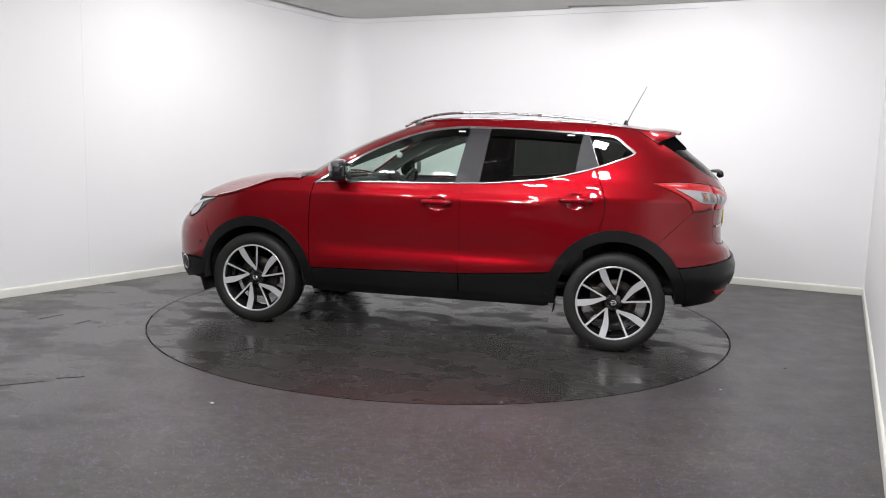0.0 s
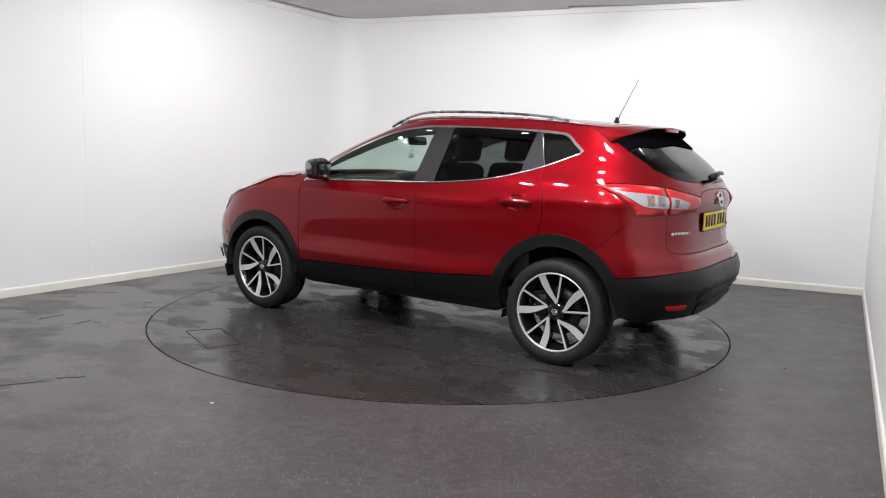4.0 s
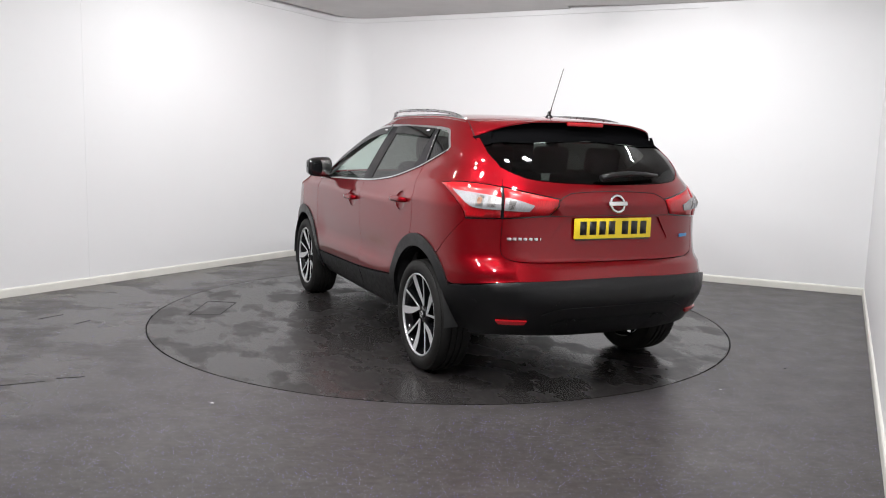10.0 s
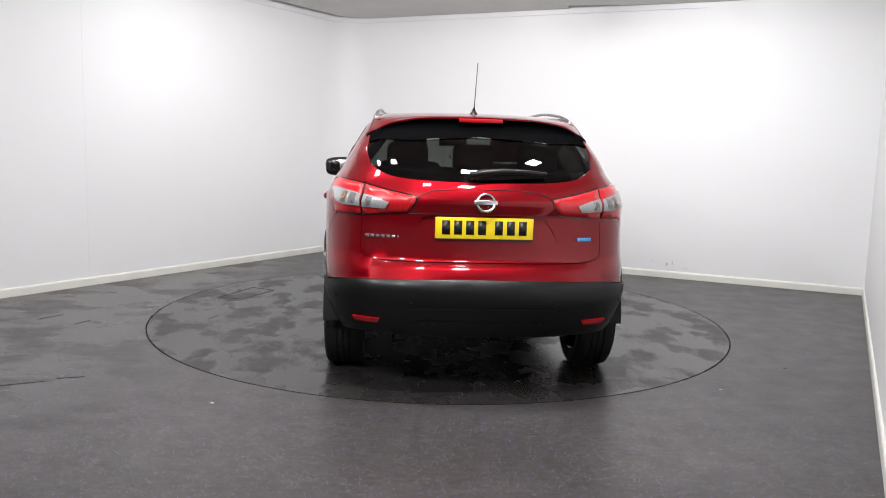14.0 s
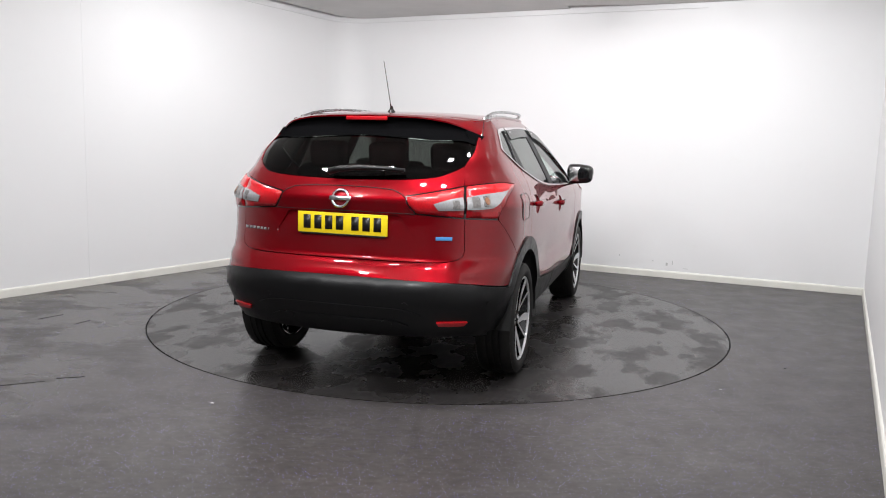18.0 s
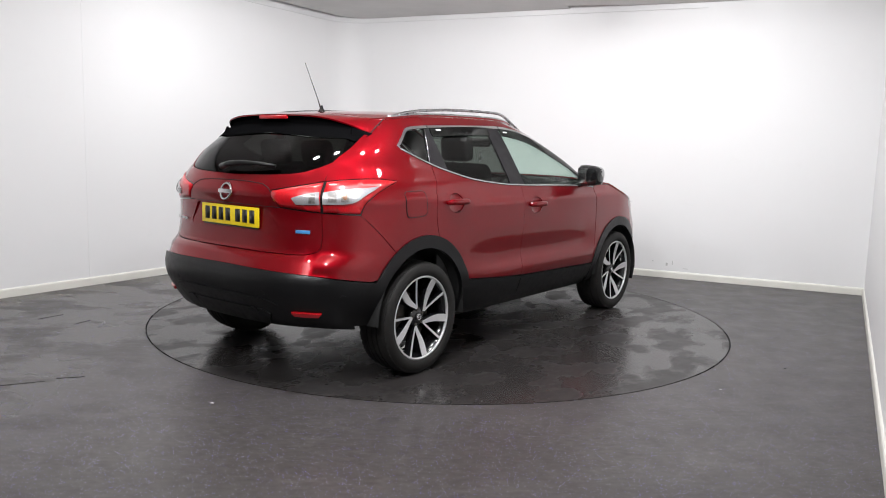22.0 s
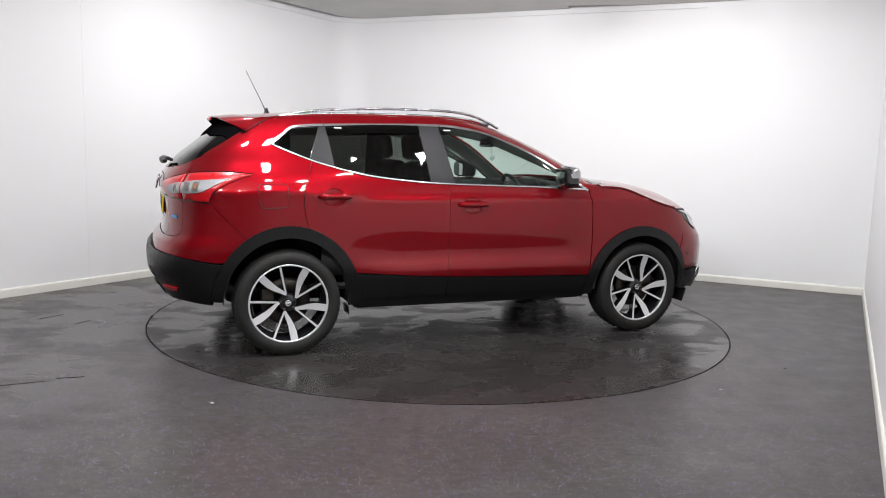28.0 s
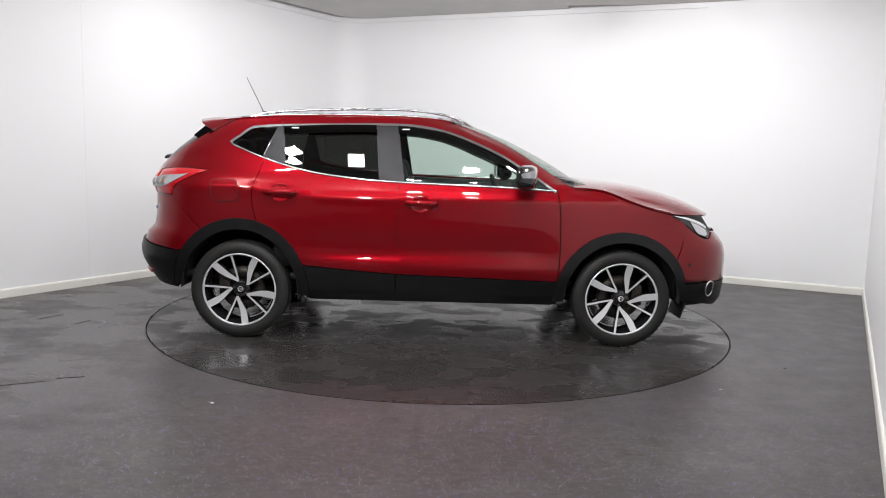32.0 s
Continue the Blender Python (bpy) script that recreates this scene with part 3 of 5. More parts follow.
# Thin cable along the wall, a hand below the ceiling
line = [Vector(D) + va * -3.2, *ARC, Vector(A) + vb * 4.4]
pts = []
for p in line:
    q = p + (cen - p).normalized() * 0.012
    pts.append((q.x, q.y, CEILING - 0.055))
tagged(part("trim_cable", tube_bm(pts, 0.004, 6), M["white"], None), "thin white cable clipped along the wall top", "cable", "", "structure")

# Housings behind the lamps
light = tagged(new("floodlight"), "square white LED floodlight on a short ceiling bracket", "floodlight", "floodlights of the bay")
w = PANEL_SIZE / 2 + 0.008
for k in range(4):
    part("frame_bar", sharp(box_bm((2 * w + 0.012, 0.012, 0.022), (0, w, 0.006), None, 0.002)), M["white"], light).matrix_local = Matrix.Rotation(k * math.pi / 2, 4, "Z")
part("housing", sharp(box_bm((2 * w, 2 * w, 0.035), (0, 0, 0.026), None, 0.006)), M["white"], light)
part("bracket", box_bm((0.03, 0.02, 0.08), (0, 0.03, 0.08), None, 0.004), M["white"], light)
for k, (m, share) in enumerate(PANELS):
    if k:
        copy_thing(light, m)
    else:
        light.matrix_world = m

# Turntable
turntable = tagged(new("turntable"), "round vehicle turntable covered in damp dark grey vinyl", "turntable")
bm = lathe_bm([(0, 0), (DISC, 0), (DISC, -0.05), (0, -0.05)], 128, "Z")
deck = part("deck", sharp(bm), M["disc"], turntable)
HATCH = [(1.04, 1.685), (0.915, 1.475), (0.475, 1.675), (0.545, 1.895)]
for p, q in zip(HATCH, HATCH[1:] + HATCH[:1]):
    p, q = Vector(p), Vector(q)
    d = q - p
    m = Matrix.Rotation(math.atan2(d.y, d.x), 4, "Z")
    part("hatch_seam", box_bm((d.length, 0.005, 0.002), (*((p + q) / 2), 0.0012), m), M["seam"], turntable)
# ---- the car ----
car = tagged(new("car"), "glossy metallic red crossover car with black lower cladding", "car")
AXLE_F, AXLE_R, HUB_Z = 1.323, -1.323, 0.338
ARCH = 0.462
V2 = Vector


def arc(cx, r, a0, a1, n=16):
    tall = 1.06 if cx < 0 else 1.0
    return [V2((cx + r * math.cos(radians(a0 + (a1 - a0) * k / n)), HUB_Z + tall * r * math.sin(radians(a0 + (a1 - a0) * k / n)))) for k in range(n + 1)]


def as_u(poly):
    return [V2((u_of(p.x, p.y), p.y)) for p in poly]


def whole(half, middle):
    """Mirrors half an outline in (u, z) about the middle."""
    return half + [V2((2 * middle - p.x, p.y)) for p in reversed(half)]


P, H = M["paint"], outline
open_ = lambda t: outline(t, closed=False)
BELT = "0.838,1.076 0.60,1.087 0.35,1.094 -0.05,1.102 -0.26,1.108 -0.49,1.120 -0.80,1.154 -1.04,1.207 -1.20,1.256 -1.36,1.318 -1.400,1.336"
TOPLINE = "-1.402,1.336 -1.418,1.350 -1.352,1.402 -1.284,1.455 -1.20,1.470 -1.07,1.480 -0.68,1.495 -0.32,1.505 -0.12,1.497 0.12,1.452 0.43,1.328 0.65,1.200 0.838,1.076"
ROOF_EDGE = table("-1.60:1.482 -1.36:1.508 -1.08:1.534 -0.68:1.548 -0.33:1.551 0.0:1.540 0.12:1.524 0.40:1.430 0.62:1.316 0.86:1.160 0.98:1.092")
ROOF_MID = table("-1.62:1.512 -1.40:1.540 -1.0:1.565 -0.5:1.577 0.0:1.571 0.20:1.553 0.30:1.53")

HANDLES = ((-0.082, 0.970), (-1.036, 1.020))

for s in (1, -1):
    # front wing
    wing = open_("!0.874,0.455 0.880,0.70 0.868,0.95 !0.846,1.080") + open_("!0.875,1.086 1.00,1.088 1.13,1.080 1.21,1.060 1.29,1.030 1.39,0.994 1.50,0.962 !1.645,0.931") \
        + open_("!1.66,0.915 1.76,0.857 !1.725,0.70") + arc(AXLE_F, ARCH, 36, 165.5)
    part_wing = panel("front_wing", flank, wing, P, car, s)
    # doors
    fd = open_("!0.870,0.452 0.876,0.70 0.864,0.95 !0.842,1.076") + open_("!0.60,1.087 0.35,1.094 -0.05,1.102 !-0.247,1.108") + open_("!-0.247,1.10 !-0.247,0.480") + open_("!-0.20,0.478 !0.85,0.452")
    cups = [[V2((hx - 0.002 + 0.076 * math.cos(a), hz - 0.006 + 0.060 * math.sin(a))) for a in (2 * math.pi * k / 26 for k in range(26))] for hx, hz in HANDLES]
    front_door = panel("front_door", flank, fd, P, car, s, holes=[cups[0]])
    rd = open_("!-0.247,0.480 !-0.247,1.108") + open_("!-0.26,1.108 -0.49,1.120 -0.80,1.154 -1.04,1.207 !-1.165,1.245") + open_("!-1.19,1.15 -1.226,1.05 -1.225,0.92 !-1.193,0.800") \
        + arc(AXLE_R, ARCH, 73, 26) + open_("!-0.88,0.525 -0.5,0.495 !-0.26,0.481")
    rear_door = panel("rear_door", flank, rd, P, car, s, holes=[cups[1]])
    # rear quarter with the D-pillar
    q = as_u(open_("!-1.168,1.245 -1.193,1.15 -1.2285,1.05 -1.2275,0.92 !-1.1945,0.800") + arc(AXLE_R, ARCH, 74, 120.5)) \
        + open_("!-1.60,0.76 !-1.815,0.968") + open_("!-1.815,0.972 -1.79,1.025 -1.70,1.10 !-1.60,1.155") + open_("!-1.60,1.156 -1.76,1.168 -1.90,1.161 !-1.985,1.150") \
        + open_("!-1.985,1.152 -1.975,1.255 -1.933,1.325 -1.89,1.41 !-1.82,1.470") + as_u(open_("!-1.45,1.497 -1.36,1.508 -1.2,1.524 !-1.08,1.534")) \
        + as_u(open_("!-1.075,1.53 !-1.07,1.478") + open_("!-1.08,1.478 -1.20,1.467 -1.278,1.451 -1.348,1.398 -1.408,1.350 -1.392,1.332 -1.20,1.256 !-1.18,1.248"))
    quarter = panel("rear_quarter", body, q, P, car, s, gap=0.0008)
    panel("pillar_trim", body, q, M["cabin"], car, s, step=0.06, gap=0.004, lift=-0.018, depth=0.004, label="dark grey trim inside the rear pillar")
    fuel = H("-1.512,1.078 -1.500,1.092 -1.40,1.096 -1.345,1.094 -1.333,1.080 -1.325,0.968 -1.338,0.954 -1.43,0.947 -1.485,0.948 -1.500,0.962")
    if s < 0:
        panel("fuel_flap", flank, fuel, P, quarter, s, gap=0.0, lift=0.0025, depth=0.004, step=0.03)
        rim = [flank(p.x, p.y) + V2((0, 0.0015, 0)) for p in fuel]
        part("flap_seam", tube_bm([(p.x, -p.y, p.z) for p in rim], 0.0028, 5, closed=True), M["seam"], quarter)
    # roof side with the A-pillar
    side = open_("!-1.07,1.478 -0.68,1.494 -0.32,1.504 -0.12,1.497 0.12,1.452 0.43,1.328 0.65,1.200 !0.84,1.080") + [V2((0.97, 1.086))]
    side += [V2((x, ROOF_EDGE(x))) for x in (0.92, 0.86, 0.74, 0.62, 0.50, 0.40, 0.30, 0.20, 0.12, 0.06, 0.0, -0.1, -0.2, -0.33, -0.5, -0.68, -0.88, -1.07)]
    panel("side_frame", flank, side, P, car, s, step=0.03, gap=0.001)
    panel("pillar_trim", flank, side, M["headlining"], car, s, step=0.04, gap=0.004, lift=-0.018, depth=0.004, label="pale grey pillar trim inside the cabin")
    # glass and pillars
    dark = M["tint"]
    panel("door_window", flank, H("!0.795,1.094 0.35,1.104 !-0.205,1.116 !-0.262,1.484 -0.12,1.478 0.12,1.432 0.42,1.308 0.63,1.188"), M["glass"], front_door, s, gap=0, lift=-0.006, depth=0.004)
    panel("door_window", flank, H("!-0.375,1.125 -0.49,1.130 -0.80,1.164 !-1.025,1.214 !-1.058,1.460 -0.68,1.480 !-0.412,1.486"), dark, rear_door, s, gap=0, lift=-0.006, depth=0.004)
    panel("quarter_window", flank, H("!-1.094,1.462 !-1.176,1.252 -1.30,1.300 !-1.382,1.334 !-1.396,1.350 -1.335,1.399 !-1.270,1.441 -1.19,1.453"), dark, quarter, s, gap=0, lift=-0.006, depth=0.004, step=0.03)
    panel("b_pillar", flank, H("!-0.200,1.106 !-0.372,1.118 !-0.410,1.490 !-0.258,1.498"), M["satin_black"], car, s, gap=0.0, lift=-0.002)
    panel("c_pillar", flank, H("!-1.020,1.205 !-1.178,1.250 !-1.096,1.472 !-1.054,1.475"), M["satin_black"], car, s, gap=0.0, lift=-0.002)
    # smoked wind deflectors over the door windows
    panel("wind_deflector", flank, H("!-0.262,1.484 -0.12,1.478 0.12,1.432 0.42,1.306 0.66,1.172 !0.66,1.150 0.40,1.262 0.10,1.380 -0.12,1.425 !-0.256,1.436"), M["smoke"], front_door, s, gap=0, lift=0.009, depth=0.006, step=0.03)
    panel("wind_deflector", flank, H("!-1.058,1.464 -0.68,1.483 !-0.412,1.488 !-0.408,1.438 -0.68,1.430 !-1.052,1.410"), M["smoke"], rear_door, s, gap=0, lift=0.009, depth=0.006, step=0.03)
    for lx, lz, door in ((-0.205, 1.462, front_door), (-0.975, 1.452, rear_door)):
        panel("label_strip", flank, [V2((lx - 0.025, lz - 0.004)), V2((lx + 0.025, lz - 0.004)), V2((lx + 0.025, lz + 0.004)), V2((lx - 0.025, lz + 0.004))], M["white"], door, s, gap=0, lift=0.0115, depth=0.001, step=0.02, label="small white maker's label")
    # bright strips round the side windows
    pts = [flank(p.x, p.y) for p in outline(BELT, 0.03, False)]
    part("chrome_strip", tube_bm([(p.x, s * (p.y + 0.002), p.z) for p in pts], 0.0072, 8, 1.0), M["chrome"], car)
    up = outline(TOPLINE, 0.03, False)
    low = []
    for k, p in enumerate(up):
        d = (up[min(k + 1, len(up) - 1)] - up[max(k - 1, 0)]).normalized()
        low.append(p + V2((d.y, -d.x)) * 0.016)
    panel("chrome_strip", flank, up + low[::-1], M["chrome"], car, s, step=0.02, gap=0, lift=0.004, depth=0.008)
    pts = [flank(-1.094 - 0.084 * k / 6, 1.472 - 0.220 * k / 6) for k in range(7)]
    part("chrome_strip", tube_bm([(p.x, s * (p.y + 0.001), p.z) for p in pts], 0.0026, 6), M["dark_chrome"], car)
    for sx, sz in ((-0.250, 1.497), (-1.066, 1.472)):
        panel("trim_joint", flank, [V2((sx - 0.002, sz - 0.02)), V2((sx + 0.002, sz - 0.02)), V2((sx + 0.002, sz + 0.012)), V2((sx - 0.002, sz + 0.012))], M["seam"], car, s, gap=0, lift=0.006, depth=0.002, step=0.02)
    # sills and arch trims
    front_clad = arc(AXLE_F, 0.470, 166.5, 182, 5) + open_("!0.84,0.335 !-0.246,0.345 !-0.246,0.474 !0.86,0.446")
    panel("door_cladding", flank, front_clad, M["plastic"], front_door, s, lift=0.006, gap=0.0015)
    rear_clad = open_("!-0.250,0.345 !-0.84,0.350") + arc(AXLE_R, 0.470, 2, 23, 5) + open_("!-0.87,0.518 -0.5,0.490 !-0.250,0.474")
    panel("door_cladding", flank, rear_clad, M["plastic"], rear_door, s, lift=0.006, gap=0.0015)
    sill = arc(AXLE_F, 0.470, 180, 186, 3) + open_("!0.80,0.272 !-0.80,0.272") + arc(AXLE_R, 0.470, -6, 1, 3) + open_("!-0.84,0.346 !-0.25,0.341 !0.84,0.331")
    panel("sill", flank, sill, M["plastic"], car, s, lift=-0.006, gap=0.001)
    for ax, lo, hi in ((AXLE_F, -2, 184), (AXLE_R, -4, 178)):
        ring = arc(ax, 0.470, lo, hi, 48) + arc(ax, 0.398, hi, lo, 48)
        panel("wheel_arch_trim", flank, ring, M["plastic"], car, s, lift=0.010, gap=0, depth=0.03, step=0.03)
        bm = bmesh.new()
        rows = []
        for k in range(25):
            a = radians(-3 + 182 * k / 24)
            rows.append([bm.verts.new((ax + 0.400 * math.cos(a), s * y, HUB_Z + (0.425 if ax < 0 else 0.400) * math.sin(a))) for y in (0.874, 0.62, 0.45)])
        for r1, r2 in zip(rows, rows[1:]):
            for k in range(2):
                bm.faces.new((r1[k], r1[k + 1], r2[k + 1], r2[k]))
        mid_v = bm.verts.new((ax, s * 0.45, HUB_Z))
        for r1, r2 in zip(rows, rows[1:]):
            bm.faces.new((r1[2], mid_v, r2[2]))
        part("wheel_arch_liner", bm, M["liner"], car)
    # tail lamp: outer lamp on the quarter, inner lamp on the tailgate
    lo_out = "!-1.600,1.154 -1.76,1.164 -1.90,1.157 !-1.980,1.147 !-1.996,0.981 !-1.818,0.974 -1.79,1.027 -1.70,1.10"
    panel("lamp_seal", body, H("!-1.590,1.158 -1.76,1.170 -1.90,1.163 !-2.10,1.128 !-2.252,1.092 -2.250,1.05 !-2.212,0.992 !-1.99,0.971 !-1.812,0.966 -1.785,1.022 -1.69,1.100"), M["gloss_black"], car, s, gap=0, lift=-0.003, depth=0.02, step=0.03, label="black seal round the tail lamp")
    lamp = panel("tail_lamp", body, H(lo_out), M["red_lens"], car, s, gap=0.003, lift=0.004, depth=0.03, step=0.03, label="red and clear tail lamp", puff=0.002)
    panel("clear_lens", body, H("!-1.715,1.124 -1.76,1.116 -1.86,1.107 -1.93,1.098 !-1.984,1.086 !-1.990,1.030 -1.90,1.032 -1.835,1.044 -1.765,1.086"), M["clear_lens"], lamp, s, gap=0, lift=0.0125, depth=0.006, step=0.025)
    lamp2 = panel("tail_lamp", body, H("!-1.988,1.146 -2.10,1.120 !-2.240,1.088 -2.238,1.05 !-2.205,1.000 !-2.004,0.981"), M["red_lens"], car, s, gap=0.003, lift=0.004, depth=0.03, step=0.03, label="red and clear tail lamp on the tailgate", puff=0.002)
    panel("clear_lens", body, H("!-2.001,1.088 -2.05,1.078 !-2.130,1.054 !-2.112,1.024 -2.05,1.026 !-2.003,1.028"), M["clear_lens"], lamp2, s, gap=0, lift=0.0125, depth=0.006, step=0.02)
    for a0, a1, lens, z0, z1 in ((-1.868, -1.905, lamp, 1.044, 1.096), (-1.925, -1.962, lamp, 1.042, 1.090), (-2.020, -2.050, lamp2, 1.034, 1.074)):
        panel("reflector_cell", body, H("!%.3f,%.3f !%.3f,%.3f !%.3f,%.3f !%.3f,%.3f" % (a0, z1, a1, z1 - 0.003, a1, z0, a0, z0)), M["cell"], lens, s, gap=0, lift=0.0142, depth=0.004, step=0.015)
    panel("indicator_bulb", body, [V2((-1.887 + 0.012 * math.cos(a), 1.068 + 0.017 * math.sin(a))) for a in (math.pi * k / 8 for k in range(16))], M["amber"], lamp, s, gap=0, lift=0.0165, depth=0.003, step=0.012, label="dull amber indicator bulb")
    # head lamp
    hl = panel("head_lamp", flank, H("!1.648,0.926 1.76,0.912 1.88,0.876 !1.96,0.835 1.985,0.79 !1.955,0.762 1.86,0.795 1.76,0.862"), M["gloss_black"], car, s, gap=0.003, lift=0.001, depth=0.03, step=0.03, label="dark head lamp with bright reflectors")
    panel("reflector_strip", flank, H("!1.655,0.926 1.76,0.914 1.88,0.878 !1.95,0.842 !1.945,0.828 1.87,0.862 1.76,0.899"), M["white"], hl, s, gap=0, lift=0.005, depth=0.004, step=0.02)
    panel("lamp_unit", flank, H("!1.79,0.886 1.87,0.856 !1.935,0.822 1.95,0.79 !1.925,0.778 1.87,0.796 !1.845,0.812"), M["chrome"], hl, s, gap=0, lift=0.005, depth=0.004, step=0.02)
    panel("bumper_sensor", flank, [V2((1.80 + 0.011 * math.cos(a), 0.585 + 0.011 * math.sin(a))) for a in (math.pi * k / 6 for k in range(12))], M["plastic"], car, s, gap=0, lift=0.003, depth=0.004, step=0.01)
    # door handles with their scooped cups
    for (hx, hz), cup, door in zip(HANDLES, cups, (front_door, rear_door)):
        panel("handle_cup", flank, cup, P, door, s, gap=0, lift=-0.004, depth=0.002, step=0.012, puff=-0.015)
        pts = []
        for k in range(15):
            t = k / 14
            w = min(1.0, math.sin(math.pi * t) * 2.2) ** 0.6
            p = flank(hx - 0.108 + 0.215 * t, hz + 0.003 * w)
            pts.append((p.x, s * (p.y + 0.002 + 0.026 * w), p.z))
        part("door_handle", tube_bm(pts, lambda t: 0.0095 + 0.0065 * min(1.0, math.sin(math.pi * t) * 2.5) ** 0.5, 12, 1.2), P, door)
    # door mirror
    base = V2((0.605, s * 0.945, 1.165))
    bm = bmesh.new()
    bmesh.ops.create_icosphere(bm, subdivisions=4, radius=1.0)
    for v in bm.verts:
        x, y, z = v.co
        e = 0.52
        x, y, z = (math.copysign(abs(c) ** e, c) for c in (x, y, z))
        v.co = (0.082 * x * (1.0 if x > 0 else 0.6) - 0.025 * y * s, 0.108 * y, 0.078 * z * (1 - 0.10 * y * s))
    bmesh.ops.translate(bm, vec=base, verts=bm.verts)
    mirror = part("door_mirror", bm, M["gloss_black"], car, "gloss black door mirror with a chrome cap")
    bm = bmesh.new()
    bmesh.ops.create_icosphere(bm, subdivisions=4, radius=1.0)
    bmesh.ops.delete(bm, geom=[v for v in bm.verts if v.co.z < -0.05 or v.co.x < -0.1], context="VERTS")
    for v in bm.verts:
        x, y, z = (math.copysign(abs(c) ** 0.52, c) for c in v.co)
        v.co = (0.086 * x * (1.0 if x > 0 else 0.6) - 0.025 * y * s, 0.111 * y, 0.081 * z * (1 - 0.10 * y * s))
    bmesh.ops.translate(bm, vec=base, verts=bm.verts)
    part("mirror_cap", bm, M["dark_chrome"], mirror, "chrome mirror cap")
    part("mirror_glass", sharp(box_bm((0.006, 0.168, 0.118), (base.x - 0.043, base.y, base.z), None, 0.0025)), M["chrome"], mirror)
    part("mirror_arm", sharp(box_bm((0.07, 0.12, 0.035), (0.62, s * 0.875, 1.095), pose(0, 0, 0, s * 18, 0, 0), 0.01)), M["gloss_black"], mirror)
    # roof rails
    RAIL = "-1.385,1.503 -1.34,1.521 -1.22,1.550 -1.05,1.573 -0.75,1.594 -0.45,1.603 -0.15,1.602 0.06,1.580 0.18,1.544 0.27,1.500"
    pts = [(p.x, s * (flank(p.x, ROOF_EDGE(p.x)).y - 0.020), p.y) for p in outline(RAIL, 0.04, False)]
    rail = part("roof_rail", tube_bm(pts, 0.013, 10, 0.7), M["rail"], car)
    pts = [(x, s * (flank(x, ROOF_EDGE(x)).y - 0.016), ROOF_EDGE(x) + 0.012) for x in [-1.36 + 1.55 * k / 24 for k in range(25)]]
    part("rail_base", tube_bm(pts, 0.014, 8, 0.75), M["rail"], rail)

# tailgate, rear window and rear bumper
T = U_TAIL
GLASS_LOW = "!-1.965,1.252 -2.03,1.221 -2.116,1.190 -2.27,1.174 !-2.55,1.166"
half = open_("!-2.55,1.166 -2.27,1.174 -2.116,1.190 -2.03,1.221 !-1.9765,1.252") + open_("!-1.978,1.21 !-1.9862,1.150") + open_("!-1.99,1.150 -2.10,1.124 !-2.244,1.092") \
    + open_("!-2.242,1.05 !-2.208,0.996") + open_("!-2.15,0.990 !-2.001,0.977") + open_("!-2.0015,0.95 -2.003,0.80 -2.026,0.766 -2.09,0.749 -2.3,0.745 !-2.55,0.745")
well = whole(open_("!-2.50,0.848 -2.30,0.849 !-2.222,0.856 !-2.215,0.870 !-2.275,0.982 !-2.290,0.990 !-2.50,0.990"), T)
tailgate = panel("tailgate", shell, whole(half[1:-1], T), P, car, 1, holes=[well])


def well_floor(u, z):
    p = shell(u, z)
    return Vector((p.x + 0.002 + 0.011 * min(max((z - 0.850) / 0.14, 0.0), 1.0), p.y, z))


panel("plate_recess", well_floor, well, P, tailgate, 1, gap=-0.006, depth=0.003)
half = open_("!-2.55,1.410 -2.42,1.407 -2.24,1.393 -2.16,1.388 -2.05,1.390 -1.965,1.392 !-1.915,1.372 -1.935,1.325 -1.975,1.257 -2.03,1.225 -2.116,1.194 -2.27,1.178 !-2.55,1.170")
rear_window = panel("rear_window", shell, whole(half[1:-1], T), M["rear_tint"], tailgate, 1, gap=0, lift=-0.003, depth=0.006, label="dark privacy glass rear window")
half = open_("!-2.55,0.742 -2.3,0.742 -2.09,0.746 -2.025,0.765 -2.002,0.80 -2.0005,0.95 !-2.0,0.976") + open_("!-1.95,0.974 !-1.818,0.968") + open_("!-1.814,0.9655 !-1.602,0.7585") \
    + as_u(arc(AXLE_R, ARCH, 121, 146)) + open_("!-1.72,0.606 -1.99,0.645 -2.25,0.656 !-2.55,0.660")
rear_bumper = panel("rear_bumper", shell, whole(half[1:-1], T), P, car, 1, gap=0.0006)
half = open_("!-2.55,0.655 -2.25,0.651 -1.99,0.640 !-1.70,0.598") + as_u(arc(AXLE_R, 0.470, 148, 178, 8)) + open_("!-1.80,0.335 -2.0,0.352 -2.25,0.345 !-2.55,0.340")
low_bumper = panel("bumper_cladding", shell, whole(half[1:-1], T), M["plastic"], rear_bumper, 1, lift=0.015, depth=0.05)
half = open_("!-2.55,0.442 -2.35,0.442 !-2.25,0.440 !-2.205,0.418 -2.225,0.375 !-2.24,0.352 !-2.55,0.346")
panel("bumper_insert", shell, whole(half[1:-1], T), M["plastic"], rear_bumper, 1, lift=0.022, depth=0.02, gap=0)
for s in (1, -1):
    panel("tow_cover", body, [V2((-2.30 + 0.024 * math.cos(a), 0.428 + 0.020 * math.sin(a))) for a in (math.pi * k / 8 for k in range(16))], M["plastic"], low_bumper, s, gap=0, lift=0.026, depth=0.01, step=0.02)
half = open_("!-2.55,0.515 -2.30,0.515 -2.22,0.508 !-2.15,0.480 !-2.16,0.470 -2.23,0.497 -2.30,0.503 !-2.55,0.503")
panel("bumper_ridge", shell, whole(half[1:-1], T), M["plastic"], low_bumper, 1, lift=0.021, depth=0.012, gap=0, step=0.03)
